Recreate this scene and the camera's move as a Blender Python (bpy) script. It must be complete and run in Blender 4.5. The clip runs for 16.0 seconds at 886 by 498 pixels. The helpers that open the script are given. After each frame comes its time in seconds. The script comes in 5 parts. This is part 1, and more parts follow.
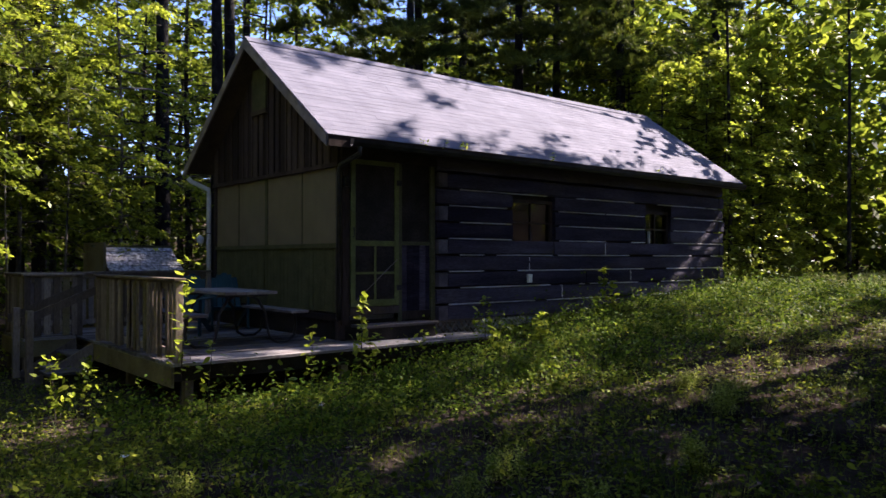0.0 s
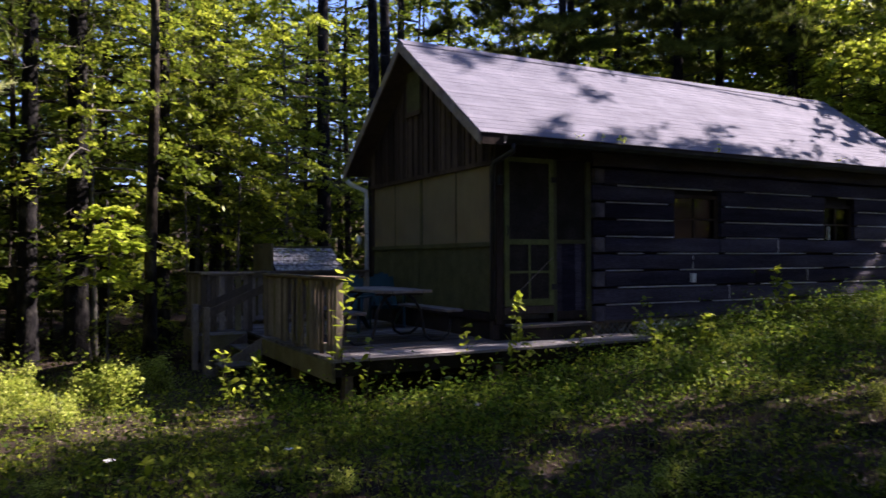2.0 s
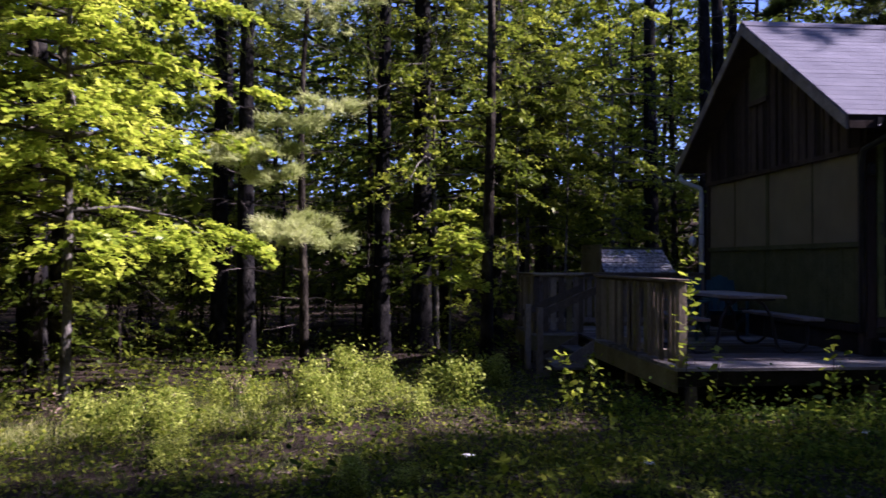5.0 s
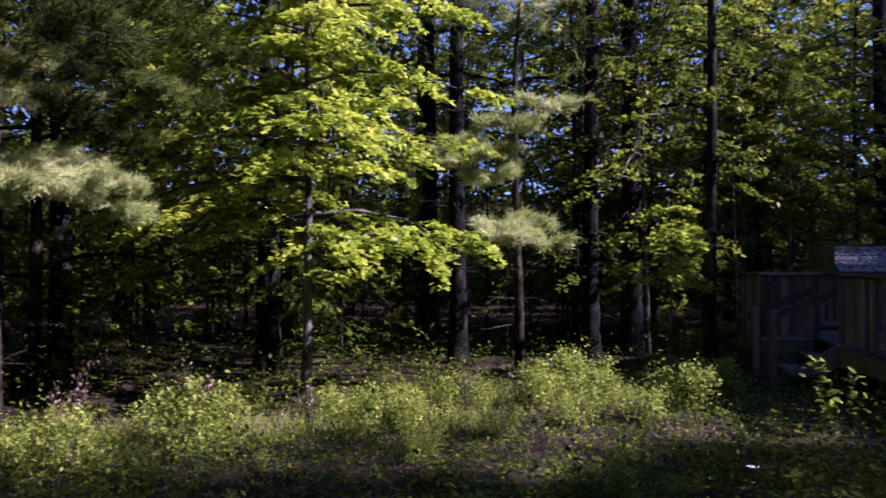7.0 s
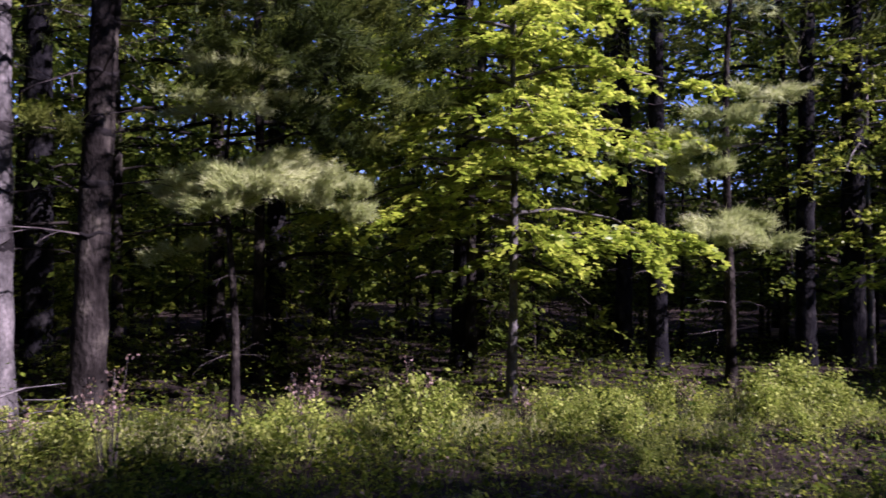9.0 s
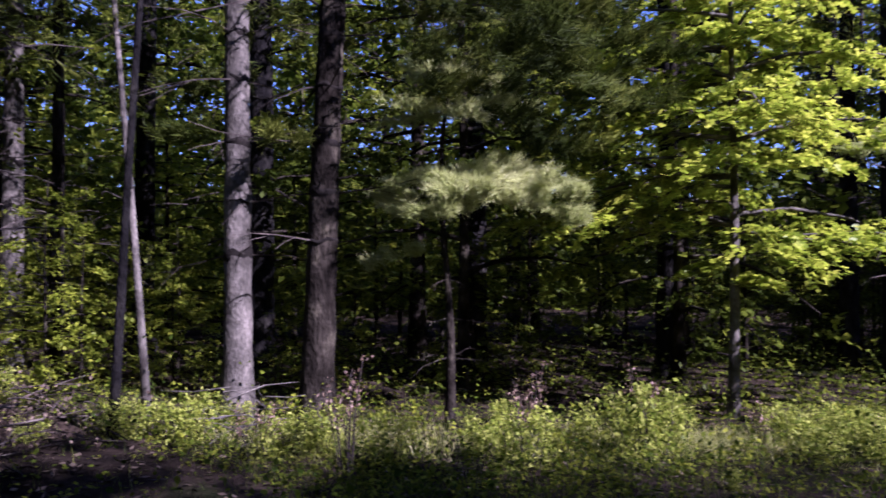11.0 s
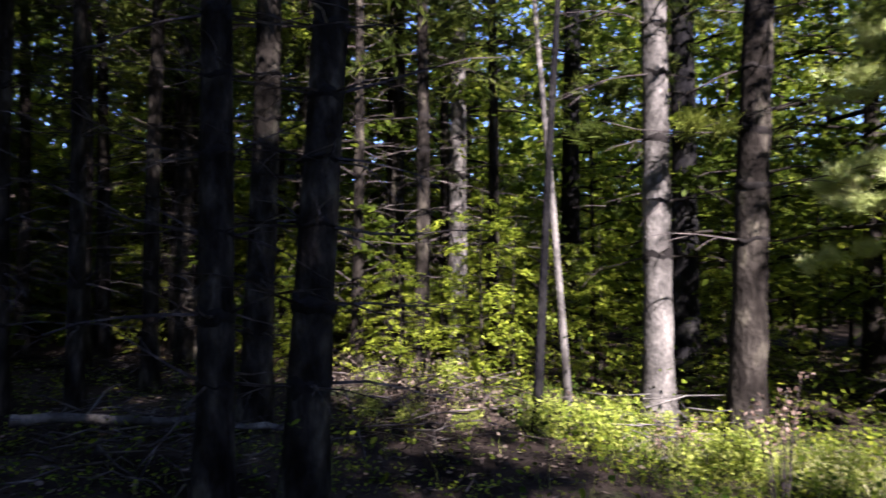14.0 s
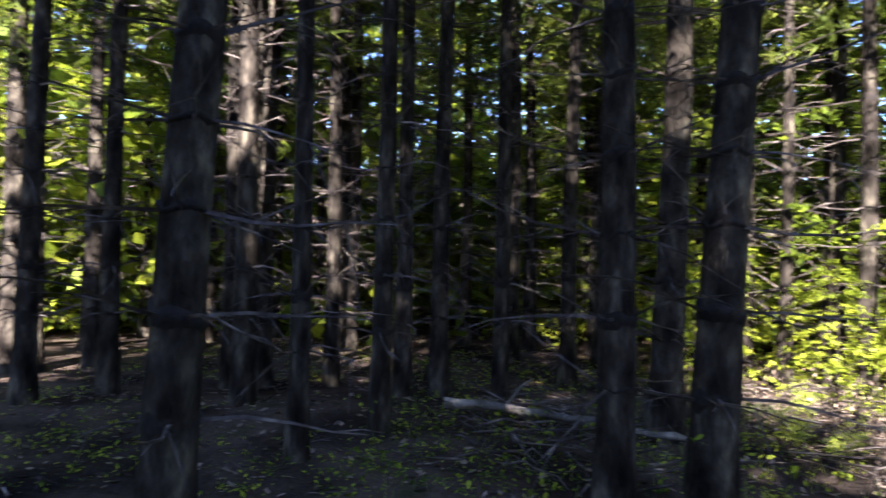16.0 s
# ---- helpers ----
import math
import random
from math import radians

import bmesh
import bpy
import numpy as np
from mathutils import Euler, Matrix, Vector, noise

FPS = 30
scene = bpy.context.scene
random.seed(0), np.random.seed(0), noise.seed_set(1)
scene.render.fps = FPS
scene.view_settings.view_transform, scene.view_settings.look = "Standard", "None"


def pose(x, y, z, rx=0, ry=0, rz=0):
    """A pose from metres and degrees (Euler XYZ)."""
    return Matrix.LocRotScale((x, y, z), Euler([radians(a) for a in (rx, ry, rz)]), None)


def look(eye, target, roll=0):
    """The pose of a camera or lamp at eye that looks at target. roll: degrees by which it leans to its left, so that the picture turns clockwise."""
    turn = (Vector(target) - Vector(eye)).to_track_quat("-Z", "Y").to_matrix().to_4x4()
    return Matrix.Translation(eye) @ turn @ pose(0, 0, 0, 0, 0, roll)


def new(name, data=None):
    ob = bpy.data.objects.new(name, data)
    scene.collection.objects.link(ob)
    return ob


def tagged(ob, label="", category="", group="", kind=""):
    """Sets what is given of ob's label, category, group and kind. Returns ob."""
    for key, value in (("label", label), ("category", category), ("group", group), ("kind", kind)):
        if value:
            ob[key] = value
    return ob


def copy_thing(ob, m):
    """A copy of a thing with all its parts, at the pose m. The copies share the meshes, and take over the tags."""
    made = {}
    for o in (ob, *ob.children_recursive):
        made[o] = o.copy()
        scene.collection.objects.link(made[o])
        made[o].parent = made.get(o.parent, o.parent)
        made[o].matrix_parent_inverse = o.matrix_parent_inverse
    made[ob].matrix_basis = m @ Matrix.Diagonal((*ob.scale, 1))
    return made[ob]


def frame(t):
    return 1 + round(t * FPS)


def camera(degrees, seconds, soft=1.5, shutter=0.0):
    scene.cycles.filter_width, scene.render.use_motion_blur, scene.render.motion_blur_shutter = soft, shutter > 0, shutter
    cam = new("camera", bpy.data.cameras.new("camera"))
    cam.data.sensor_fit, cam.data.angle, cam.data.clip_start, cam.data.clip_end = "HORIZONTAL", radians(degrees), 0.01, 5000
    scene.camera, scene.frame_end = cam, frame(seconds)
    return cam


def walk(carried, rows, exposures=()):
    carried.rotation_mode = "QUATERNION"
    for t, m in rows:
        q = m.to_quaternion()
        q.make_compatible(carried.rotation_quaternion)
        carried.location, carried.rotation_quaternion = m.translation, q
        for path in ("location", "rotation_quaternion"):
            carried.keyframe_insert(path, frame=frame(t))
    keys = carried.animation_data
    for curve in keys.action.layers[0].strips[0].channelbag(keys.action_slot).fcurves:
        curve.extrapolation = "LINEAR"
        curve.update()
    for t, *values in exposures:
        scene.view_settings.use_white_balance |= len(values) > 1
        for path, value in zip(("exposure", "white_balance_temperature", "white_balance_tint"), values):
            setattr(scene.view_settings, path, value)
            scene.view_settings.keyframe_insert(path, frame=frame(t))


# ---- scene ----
cam = camera(60.5, 16.0, shutter=0.5)
PATH = [
    (0, (-5.883, -9.468, 1.634), (-4.609, -7.927, 1.659), 0.0),
    (0.5, (-5.865, -9.437, 1.63), (-4.643, -7.855, 1.657), -0.0),
    (1, (-5.845, -9.403, 1.624), (-4.701, -7.762, 1.651), -0.1),
    (1.5, (-5.827, -9.36, 1.617), (-4.772, -7.661, 1.644), -0.1),
    (2, (-5.811, -9.301, 1.609), (-4.867, -7.538, 1.636), -0.2),
    (2.5, (-5.784, -9.225, 1.604), (-4.971, -7.398, 1.63), -0.2),
    (3, (-5.756, -9.15, 1.599), (-5.084, -7.266, 1.627), -0.3),
    (3.5, (-5.744, -9.082, 1.598), (-5.207, -7.155, 1.625), -0.3),
    (4, (-5.763, -9.025, 1.596), (-5.359, -7.066, 1.626), -0.2),
    (4.2, (-5.794, -9.008, 1.596), (-5.44, -7.04, 1.626), -0.1),
    (6.3, (-6.366, -8.882, 1.575), (-6.5, -6.886, 1.612), -0.1),
    (6.5, (-6.425, -8.871, 1.574), (-6.607, -6.879, 1.611), -0.2),
    (7, (-6.578, -8.846, 1.572), (-6.868, -6.867, 1.609), -0.2),
    (7.5, (-6.727, -8.829, 1.571), (-7.113, -6.867, 1.607), -0.1),
    (8, (-6.872, -8.814, 1.57), (-7.361, -6.875, 1.607), 0.1),
    (8.5, (-7.01, -8.804, 1.569), (-7.6, -6.894, 1.607), -0.1),
    (8.7, (-7.061, -8.807, 1.568), (-7.697, -6.911, 1.605), -0.0),
    (10.8, (-7.557, -8.889, 1.535), (-8.611, -7.19, 1.594), 0.4),
    (11, (-7.595, -8.887, 1.535), (-8.695, -7.217, 1.591), 0.1),
    (11.5, (-7.672, -8.846, 1.538), (-8.912, -7.278, 1.594), 0.1),
    (12, (-7.719, -8.798, 1.537), (-9.093, -7.346, 1.594), 0.1),
    (12.5, (-7.737, -8.751, 1.534), (-9.224, -7.415, 1.591), 0.2),
    (13, (-7.745, -8.703, 1.531), (-9.344, -7.503, 1.589), 0.3),
    (13.5, (-7.755, -8.657, 1.527), (-9.461, -7.614, 1.585), 0.2),
    (14, (-7.779, -8.615, 1.527), (-9.588, -7.766, 1.586), 0.4),
    (14.5, (-7.811, -8.579, 1.527), (-9.713, -7.963, 1.582), 0.6),
    (15, (-7.839, -8.539, 1.525), (-9.805, -8.175, 1.579), 0.9),
    (15.5, (-7.865, -8.497, 1.524), (-9.863, -8.423, 1.577), 1.2),
    (16, (-7.894, -8.451, 1.524), (-9.881, -8.67, 1.575), 1.5),
]
walk(cam, [(t, look(eye, target, roll)) for t, eye, target, roll in PATH], [(0.0, 2.48, 5800, 35), (2.0, 2.3, 5750, 38), (4.0, 1.95, 5500, 44), (6.5, 1.52, 5050, 59), (8.5, 1.4, 5050, 60), (11.0, 1.55, 4950, 58), (12.5, 1.93, 5000, 50), (13.5, 2.3, 5250, 40), (14.5, 2.85, 5350, 34), (15.2, 3.45, 5450, 31), (16.0, 4.15, 5500, 30)])

# ---- light ----
SUN = Vector((0.77, -0.065, 0.62)).normalized()
world = bpy.data.worlds.new("sky")
scene.world = world
world.use_nodes = True
sky = world.node_tree.nodes.new("ShaderNodeTexSky")
sky.sky_type, sky.sun_disc = "NISHITA", False
sky.sun_elevation = math.asin(SUN.z)
sky.sun_rotation = math.atan2(SUN.x, SUN.y)
sky.ozone_density, sky.dust_density = 3.5, 0.4
sky_bg = world.node_tree.nodes["Background"]
sky_bg.inputs["Strength"].default_value = 0.055
world.node_tree.links.new(sky.outputs["Color"], sky_bg.inputs["Color"])
sun = new("sun", bpy.data.lights.new("sun", "SUN"))
sun.data.energy, sun.data.angle, sun.data.color = 4.8, radians(0.6), (1.0, 0.90, 0.66)
sun.matrix_world = look(SUN * 60, (0, 0, 0))


# ---- materials ----
def material(name, colours, rough=0.8, scale=6.0, fine=60.0, bump=0.3, stretch=(1, 1, 1), metal=0.0, island=0.0, random_ob=0.0, spec=0.12, leaf=0.0, dist=0.01):
    """Procedural surface: a ramp of colours over coarse noise, darkened by fine noise, with relief."""
    m = bpy.data.materials.new(name)
    m.use_nodes = True
    nt = m.node_tree
    n, l = nt.nodes, nt.links
    bsdf = n["Principled BSDF"]
    bsdf.inputs["Roughness"].default_value = rough
    bsdf.inputs["Metallic"].default_value = metal
    bsdf.inputs["Specular IOR Level"].default_value = spec
    co = n.new("ShaderNodeTexCoord")
    mp = n.new("ShaderNodeMapping")
    mp.inputs["Scale"].default_value = stretch
    l.new(co.outputs["Object"], mp.inputs["Vector"])
    big = n.new("ShaderNodeTexNoise")
    big.inputs["Scale"].default_value, big.inputs["Detail"].default_value = scale, 5
    small = n.new("ShaderNodeTexNoise")
    small.inputs["Scale"].default_value, small.inputs["Detail"].default_value = fine, 4
    l.new(mp.outputs[0], big.inputs["Vector"])
    l.new(mp.outputs[0], small.inputs["Vector"])
    ramp = n.new("ShaderNodeValToRGB")
    el = ramp.color_ramp.elements
    lo, hi = 0.32, 0.68
    for i, c in enumerate(colours):
        p = lo + (hi - lo) * i / max(1, len(colours) - 1)
        e = el[i] if i < 2 else el.new(p)
        e.position, e.color = p, (*c, 1)
    factor = big.outputs["Fac"]
    if island:
        geo = n.new("ShaderNodeNewGeometry")
        mix = n.new("ShaderNodeMix")
        mix.inputs["Factor"].default_value = island
        l.new(factor, mix.inputs["A"])
        l.new(geo.outputs["Random Per Island"], mix.inputs["B"])
        factor = mix.outputs["Result"]
    if random_ob:
        info = n.new("ShaderNodeObjectInfo")
        mix = n.new("ShaderNodeMix")
        mix.inputs["Factor"].default_value = random_ob
        l.new(factor, mix.inputs["A"])
        l.new(info.outputs["Random"], mix.inputs["B"])
        factor = mix.outputs["Result"]
    l.new(factor, ramp.inputs["Fac"])
    val = n.new("ShaderNodeHueSaturation")
    mr = n.new("ShaderNodeMapRange")
    mr.inputs["From Min"].default_value, mr.inputs["From Max"].default_value = 0.25, 0.75
    mr.inputs["To Min"].default_value, mr.inputs["To Max"].default_value = 0.65, 1.3
    l.new(small.outputs["Fac"], mr.inputs["Value"])
    l.new(mr.outputs["Result"], val.inputs["Value"])
    l.new(ramp.outputs["Color"], val.inputs["Color"])
    l.new(val.outputs["Color"], bsdf.inputs["Base Color"])
    if bump:
        bp = n.new("ShaderNodeBump")
        bp.inputs["Strength"].default_value, bp.inputs["Distance"].default_value = bump, dist
        l.new(small.outputs["Fac"], bp.inputs["Height"])
        l.new(bp.outputs["Normal"], bsdf.inputs["Normal"])
    if leaf:
        tr = n.new("ShaderNodeBsdfTranslucent")
        l.new(val.outputs["Color"], tr.inputs["Color"])
        ms = n.new("ShaderNodeMixShader")
        ms.inputs["Fac"].default_value = leaf
        l.new(bsdf.outputs[0], ms.inputs[1])
        l.new(tr.outputs[0], ms.inputs[2])
        l.new(ms.outputs[0], n["Material Output"].inputs["Surface"])
    return m


M_SOIL = material("forest_floor", [(0.010, 0.0085, 0.0075), (0.026, 0.020, 0.016), (0.052, 0.039, 0.030), (0.020, 0.024, 0.011)], 1.0, 0.9, 26, 0.8, dist=0.03, spec=0.0)
M_GRASS = material("grass_blades", [(0.045, 0.07, 0.010), (0.09, 0.125, 0.016), (0.18, 0.20, 0.035)], 0.6, 0.7, 40, 0, island=0.6, leaf=0.35)
M_WEED = material("weed_leaves", [(0.030, 0.055, 0.005), (0.11, 0.155, 0.010), (0.26, 0.29, 0.022)], 0.65, 1.1, 40, 0, island=0.4, leaf=0.4, spec=0.05)
M_BANK = material("lush_bank_leaves", [(0.028, 0.058, 0.005), (0.08, 0.14, 0.009), (0.19, 0.26, 0.020)], 0.6, 0.9, 40, 0, island=0.45, leaf=0.4, spec=0.05)
M_LITTER = material("dead_leaves", [(0.014, 0.010, 0.008), (0.045, 0.032, 0.024), (0.15, 0.115, 0.085)], 0.8, 2, 40, 0, island=0.8)
M_DRY = material("shrivelled_leaves", [(0.07, 0.045, 0.03), (0.17, 0.115, 0.08), (0.32, 0.23, 0.18)], 0.85, 3, 40, 0, island=0.6)
M_PETAL = material("white_petals", [(0.62, 0.62, 0.56), (0.8, 0.8, 0.74)], 0.6, 5, 40, 0, island=0.5)
M_MAPLE = material("maple_leaves", [(0.17, 0.24, 0.012), (0.39, 0.48, 0.022), (0.62, 0.66, 0.07)], 0.38, 0.8, 30, 0, island=0.35, leaf=0.55, spec=0.25)
M_SHRUB = material("shrub_leaves", [(0.13, 0.185, 0.016), (0.30, 0.36, 0.038), (0.50, 0.54, 0.11)], 0.45, 0.8, 30, 0, island=0.45, leaf=0.45, spec=0.12)
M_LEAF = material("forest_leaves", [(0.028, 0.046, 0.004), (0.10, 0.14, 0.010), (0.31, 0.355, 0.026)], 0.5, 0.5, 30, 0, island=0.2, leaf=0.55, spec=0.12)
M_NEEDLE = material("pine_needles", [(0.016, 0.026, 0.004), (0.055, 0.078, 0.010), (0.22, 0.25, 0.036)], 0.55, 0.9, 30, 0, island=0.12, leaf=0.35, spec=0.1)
# Bright needles for the young pines, with the sun on their boughs painted in.
M_NEEDLE_SUN = material("sunlit_young_needles", [(0.26, 0.32, 0.08), (0.46, 0.51, 0.17), (0.66, 0.68, 0.34)], 0.5, 0.8, 30, 0, island=0.2, leaf=0.4, spec=0.3)
# Forest leaves raised to bright lime; backlight and sun are part of the colour.
M_LIME_SUN = material("sunlit_lime_leaves", [(0.09, 0.13, 0.009), (0.25, 0.31, 0.016), (0.52, 0.57, 0.05)], 0.45, 0.5, 30, 0, island=0.25, leaf=0.58, spec=0.25)
M_BARK = material("pine_bark", [(0.006, 0.0050, 0.0042), (0.016, 0.0135, 0.0110), (0.035, 0.030, 0.024), (0.088, 0.078, 0.056)], 0.95, 6.0, 30, 1.0, stretch=(1, 1, 0.5), dist=0.03, spec=0.03)
# Darker copy of the pine bark, holding the shade of the wood.
M_BARK_DARK = material("shaded_furrowed_bark", [(0.003, 0.0028, 0.003), (0.007, 0.0064, 0.007), (0.015, 0.014, 0.013), (0.038, 0.035, 0.03)], 0.95, 6.0, 30, 1.0, stretch=(1, 1, 0.5), dist=0.03)
M_BARK_GREY = material("smooth_grey_bark", [(0.035, 0.031, 0.027), (0.10, 0.092, 0.08), (0.21, 0.19, 0.165)], 0.9, 4.5, 36, 0.8, stretch=(1, 1, 0.6), dist=0.02)
M_RING = material("dark_branch_scars", [(0.008, 0.007, 0.006), (0.02, 0.017, 0.015)], 0.95, 6, 40, 0.8)
M_TWIG = material("dead_twigs", [(0.018, 0.014, 0.013), (0.05, 0.041, 0.036), (0.13, 0.11, 0.095)], 0.9, 5, 30, 0.4)
M_LOG = material("hewn_logs", [(0.016, 0.013, 0.024), (0.042, 0.036, 0.056), (0.085, 0.075, 0.102)], 0.9, 2.5, 40, 0.8, stretch=(0.25, 1, 1.5), random_ob=0.3, dist=0.02)
M_LOG_END = material("sawn_log_ends", [(0.07, 0.062, 0.074), (0.14, 0.125, 0.14)], 0.9, 6, 50, 0.5)
M_CHINK = material("lime_chinking", [(0.38, 0.36, 0.37), (0.58, 0.55, 0.55)], 0.95, 8, 50, 0.6)
M_BOARD = material("weathered_boards", [(0.024, 0.017, 0.015), (0.048, 0.034, 0.028), (0.085, 0.062, 0.05)], 0.9, 3, 50, 0.6, stretch=(1, 1, 0.15), random_ob=0.4)
M_TRIM = material("grey_green_trim", [(0.065, 0.067, 0.03), (0.10, 0.102, 0.05)], 0.7, 4, 50, 0.3)
M_DOOR = material("olive_door_paint", [(0.10, 0.115, 0.035), (0.16, 0.18, 0.06)], 0.6, 5, 50, 0.3)
M_FASCIA = material("weathered_fascia", [(0.16, 0.13, 0.11), (0.28, 0.24, 0.21)], 0.85, 4, 50, 0.4)
M_SHINGLE = material("grey_shingles", [(0.110, 0.109, 0.135), (0.130, 0.129, 0.157), (0.158, 0.156, 0.188)], 0.95, 2, 90, 0.5, random_ob=0.15)
M_METAL_W = material("white_enamel", [(0.6, 0.6, 0.58), (0.75, 0.75, 0.73)], 0.45, 4, 60, 0.1)
M_METAL_D = material("dark_painted_metal", [(0.022, 0.022, 0.026), (0.05, 0.05, 0.052)], 0.35, 5, 60, 0.1, metal=0.4)
M_DECK = material("grey_deck_boards", [(0.07, 0.063, 0.06), (0.14, 0.126, 0.12), (0.235, 0.22, 0.21)], 0.85, 3, 50, 0.5, stretch=(0.3, 1, 1), random_ob=0.4)
M_RAIL = material("weathered_rail_wood", [(0.09, 0.07, 0.052), (0.165, 0.13, 0.098), (0.27, 0.22, 0.17)], 0.85, 3, 50, 0.5, stretch=(1, 1, 0.3), random_ob=0.4)
M_FRESH = material("pale_treated_wood", [(0.11, 0.09, 0.04), (0.18, 0.155, 0.08)], 0.8, 3, 50, 0.4)
M_TEAL = material("teal_plastic", [(0.014, 0.045, 0.055), (0.024, 0.07, 0.082)], 0.5, 4, 60, 0.1)
# Wood darkened for recesses: shade under and behind parts is in the colour.
M_DARK = material("shade_dark_wood", [(0.02, 0.017, 0.015), (0.04, 0.033, 0.03)], 0.9, 3, 40, 0.3)
# Moss speckle, its pale spots raised to imitate sun dapples on the box roof.
M_MOSS_DAPPLE = material("sun_dappled_moss", [(0.10, 0.098, 0.095), (0.34, 0.33, 0.33), (0.66, 0.64, 0.64)], 0.95, 22, 60, 1.0, dist=0.03)
# Lighter copy of the grass: the sunlight is put into the colour.
M_SUNLIT_GRASS = material("pale_sunlit_grass", [(0.20, 0.23, 0.05), (0.36, 0.38, 0.11), (0.55, 0.54, 0.24)], 0.6, 0.7, 40, 0, island=0.6, leaf=0.35)


# ---- mesh helpers ----
class Build:
    """Collects vertices and faces for one mesh."""
    def __init__(self):
        self.v, self.f = [], []

    def box(self, lo, hi, m=None):
        b = len(self.v)
        pts = [Vector((x, y, z)) for x in (lo[0], hi[0]) for y in (lo[1], hi[1]) for z in (lo[2], hi[2])]
        self.v += [tuple(m @ p if m else p) for p in pts]
        self.f += [tuple(b + i for i in q) for q in ((0, 1, 3, 2), (4, 6, 7, 5), (0, 4, 5, 1), (2, 3, 7, 6), (0, 2, 6, 4), (1, 5, 7, 3))]
        return self

    def prism(self, outline, a, b, axis):
        """A closed outline of 2D points drawn out from a to b along an axis (0, 1 or 2)."""
        s, n = len(self.v), len(outline)
        for d in (a, b):
            for p in outline:
                q = list(p)
                q.insert(axis, d)
                self.v.append(tuple(q))
        self.f += [tuple(range(s, s + n))[::-1], tuple(range(s + n, s + 2 * n))]
        self.f += [(s + i, s + (i + 1) % n, s + n + (i + 1) % n, s + n + i) for i in range(n)]
        return self

    def tube(self, pts, radii, n=8, cap=True, wob=0.0, rng=None):
        pts = [Vector(p) for p in pts]
        s = len(self.v)
        up = None
        for i, p in enumerate(pts):
            d = (pts[min(i + 1, len(pts) - 1)] - pts[max(i - 1, 0)]).normalized()
            if up is None:
                up = Vector((1, 0, 0)) if abs(d.x) < 0.9 else Vector((0, 1, 0))
            side = d.cross(up).normalized()
            up = side.cross(d).normalized()
            for k in range(n):
                a = 2 * math.pi * k / n
                r = radii[i] * (1 + (rng.uniform(-wob, wob) if rng else 0))
                self.v.append(tuple(p + (side * math.cos(a) + up * math.sin(a)) * r))
        for i in range(len(pts) - 1):
            for k in range(n):
                a, b = s + i * n + k, s + i * n + (k + 1) % n
                self.f.append((a, b, b + n, a + n))
        if cap:
            self.f.append(tuple(range(s, s + n))[::-1])
            self.f.append(tuple(range(s + (len(pts) - 1) * n, s + len(pts) * n)))
        return self

    def mesh(self, name, mat, smooth=False):
        me = bpy.data.meshes.new(name)
        me.from_pydata(self.v, [], self.f)
        me.materials.append(mat)
        bm = bmesh.new()
        bm.from_mesh(me)
        bmesh.ops.recalc_face_normals(bm, faces=bm.faces)
        bm.to_mesh(me)
        bm.free()
        if smooth:
            me.polygons.foreach_set("use_smooth", [True] * len(me.polygons))
        me.update()
        return me


def thing(name, label, category, group="", kind="", at=(0, 0, 0)):
    ob = new(name)
    ob.empty_display_size = 0.2
    ob.location = at
    return tagged(ob, label, category, group, kind)


def part(name, build, mat, parent=None, label="", smooth=False, bevel=0.0, m=None):
    me = build if isinstance(build, bpy.types.Mesh) else build.mesh(name, mat, smooth)
    ob = new(name, me)
    if parent is not None:
        ob.parent = parent
    if m is not None:
        ob.matrix_basis = m
    if bevel:
        mod = ob.modifiers.new("bevel", "BEVEL")
        mod.width, mod.segments, mod.limit_method = bevel, 2, "ANGLE"
    if label:
        ob["label"] = label
    return ob


def quads(name, verts, k, mat):
    """A mesh of loose flat leaves: verts is (count * k, 3), each k in a row one face."""
    verts = np.asarray(verts, dtype=np.float32)
    n = len(verts) // k
    me = bpy.data.meshes.new(name)
    me.vertices.add(n * k)
    me.vertices.foreach_set("co", verts.ravel())
    me.loops.add(n * k)
    me.loops.foreach_set("vertex_index", np.arange(n * k, dtype=np.int32))
    me.polygons.add(n)
    me.polygons.foreach_set("loop_start", np.arange(0, n * k, k, dtype=np.int32))
    me.materials.append(mat)
    me.update(calc_edges=True)
    return me


LEAF4 = np.array([(0, 0), (0.32, 0.5), (0, 1.05), (-0.32, 0.5)])
LEAF6 = np.array([(0, 0), (0.27, 0.25), (0.3, 0.55), (0, 1.1), (-0.3, 0.55), (-0.27, 0.25)])
MAPLE_LEAF = np.array([(0, 0), (0.28, 0.08), (0.55, 0.35), (0.34, 0.5), (0.42, 0.82), (0.14, 0.72), (0, 1.1), (-0.14, 0.72), (-0.42, 0.82), (-0.34, 0.5), (-0.55, 0.35), (-0.28, 0.08)])
MAPLE8 = np.array([(0, 0), (0.55, 0.22), (0.2, 0.48), (0.42, 0.86), (0, 1.15), (-0.42, 0.86), (-0.2, 0.48), (-0.55, 0.22)])
BLADE = np.array([(-0.5, 0), (0.5, 0), (0, 1.0)])


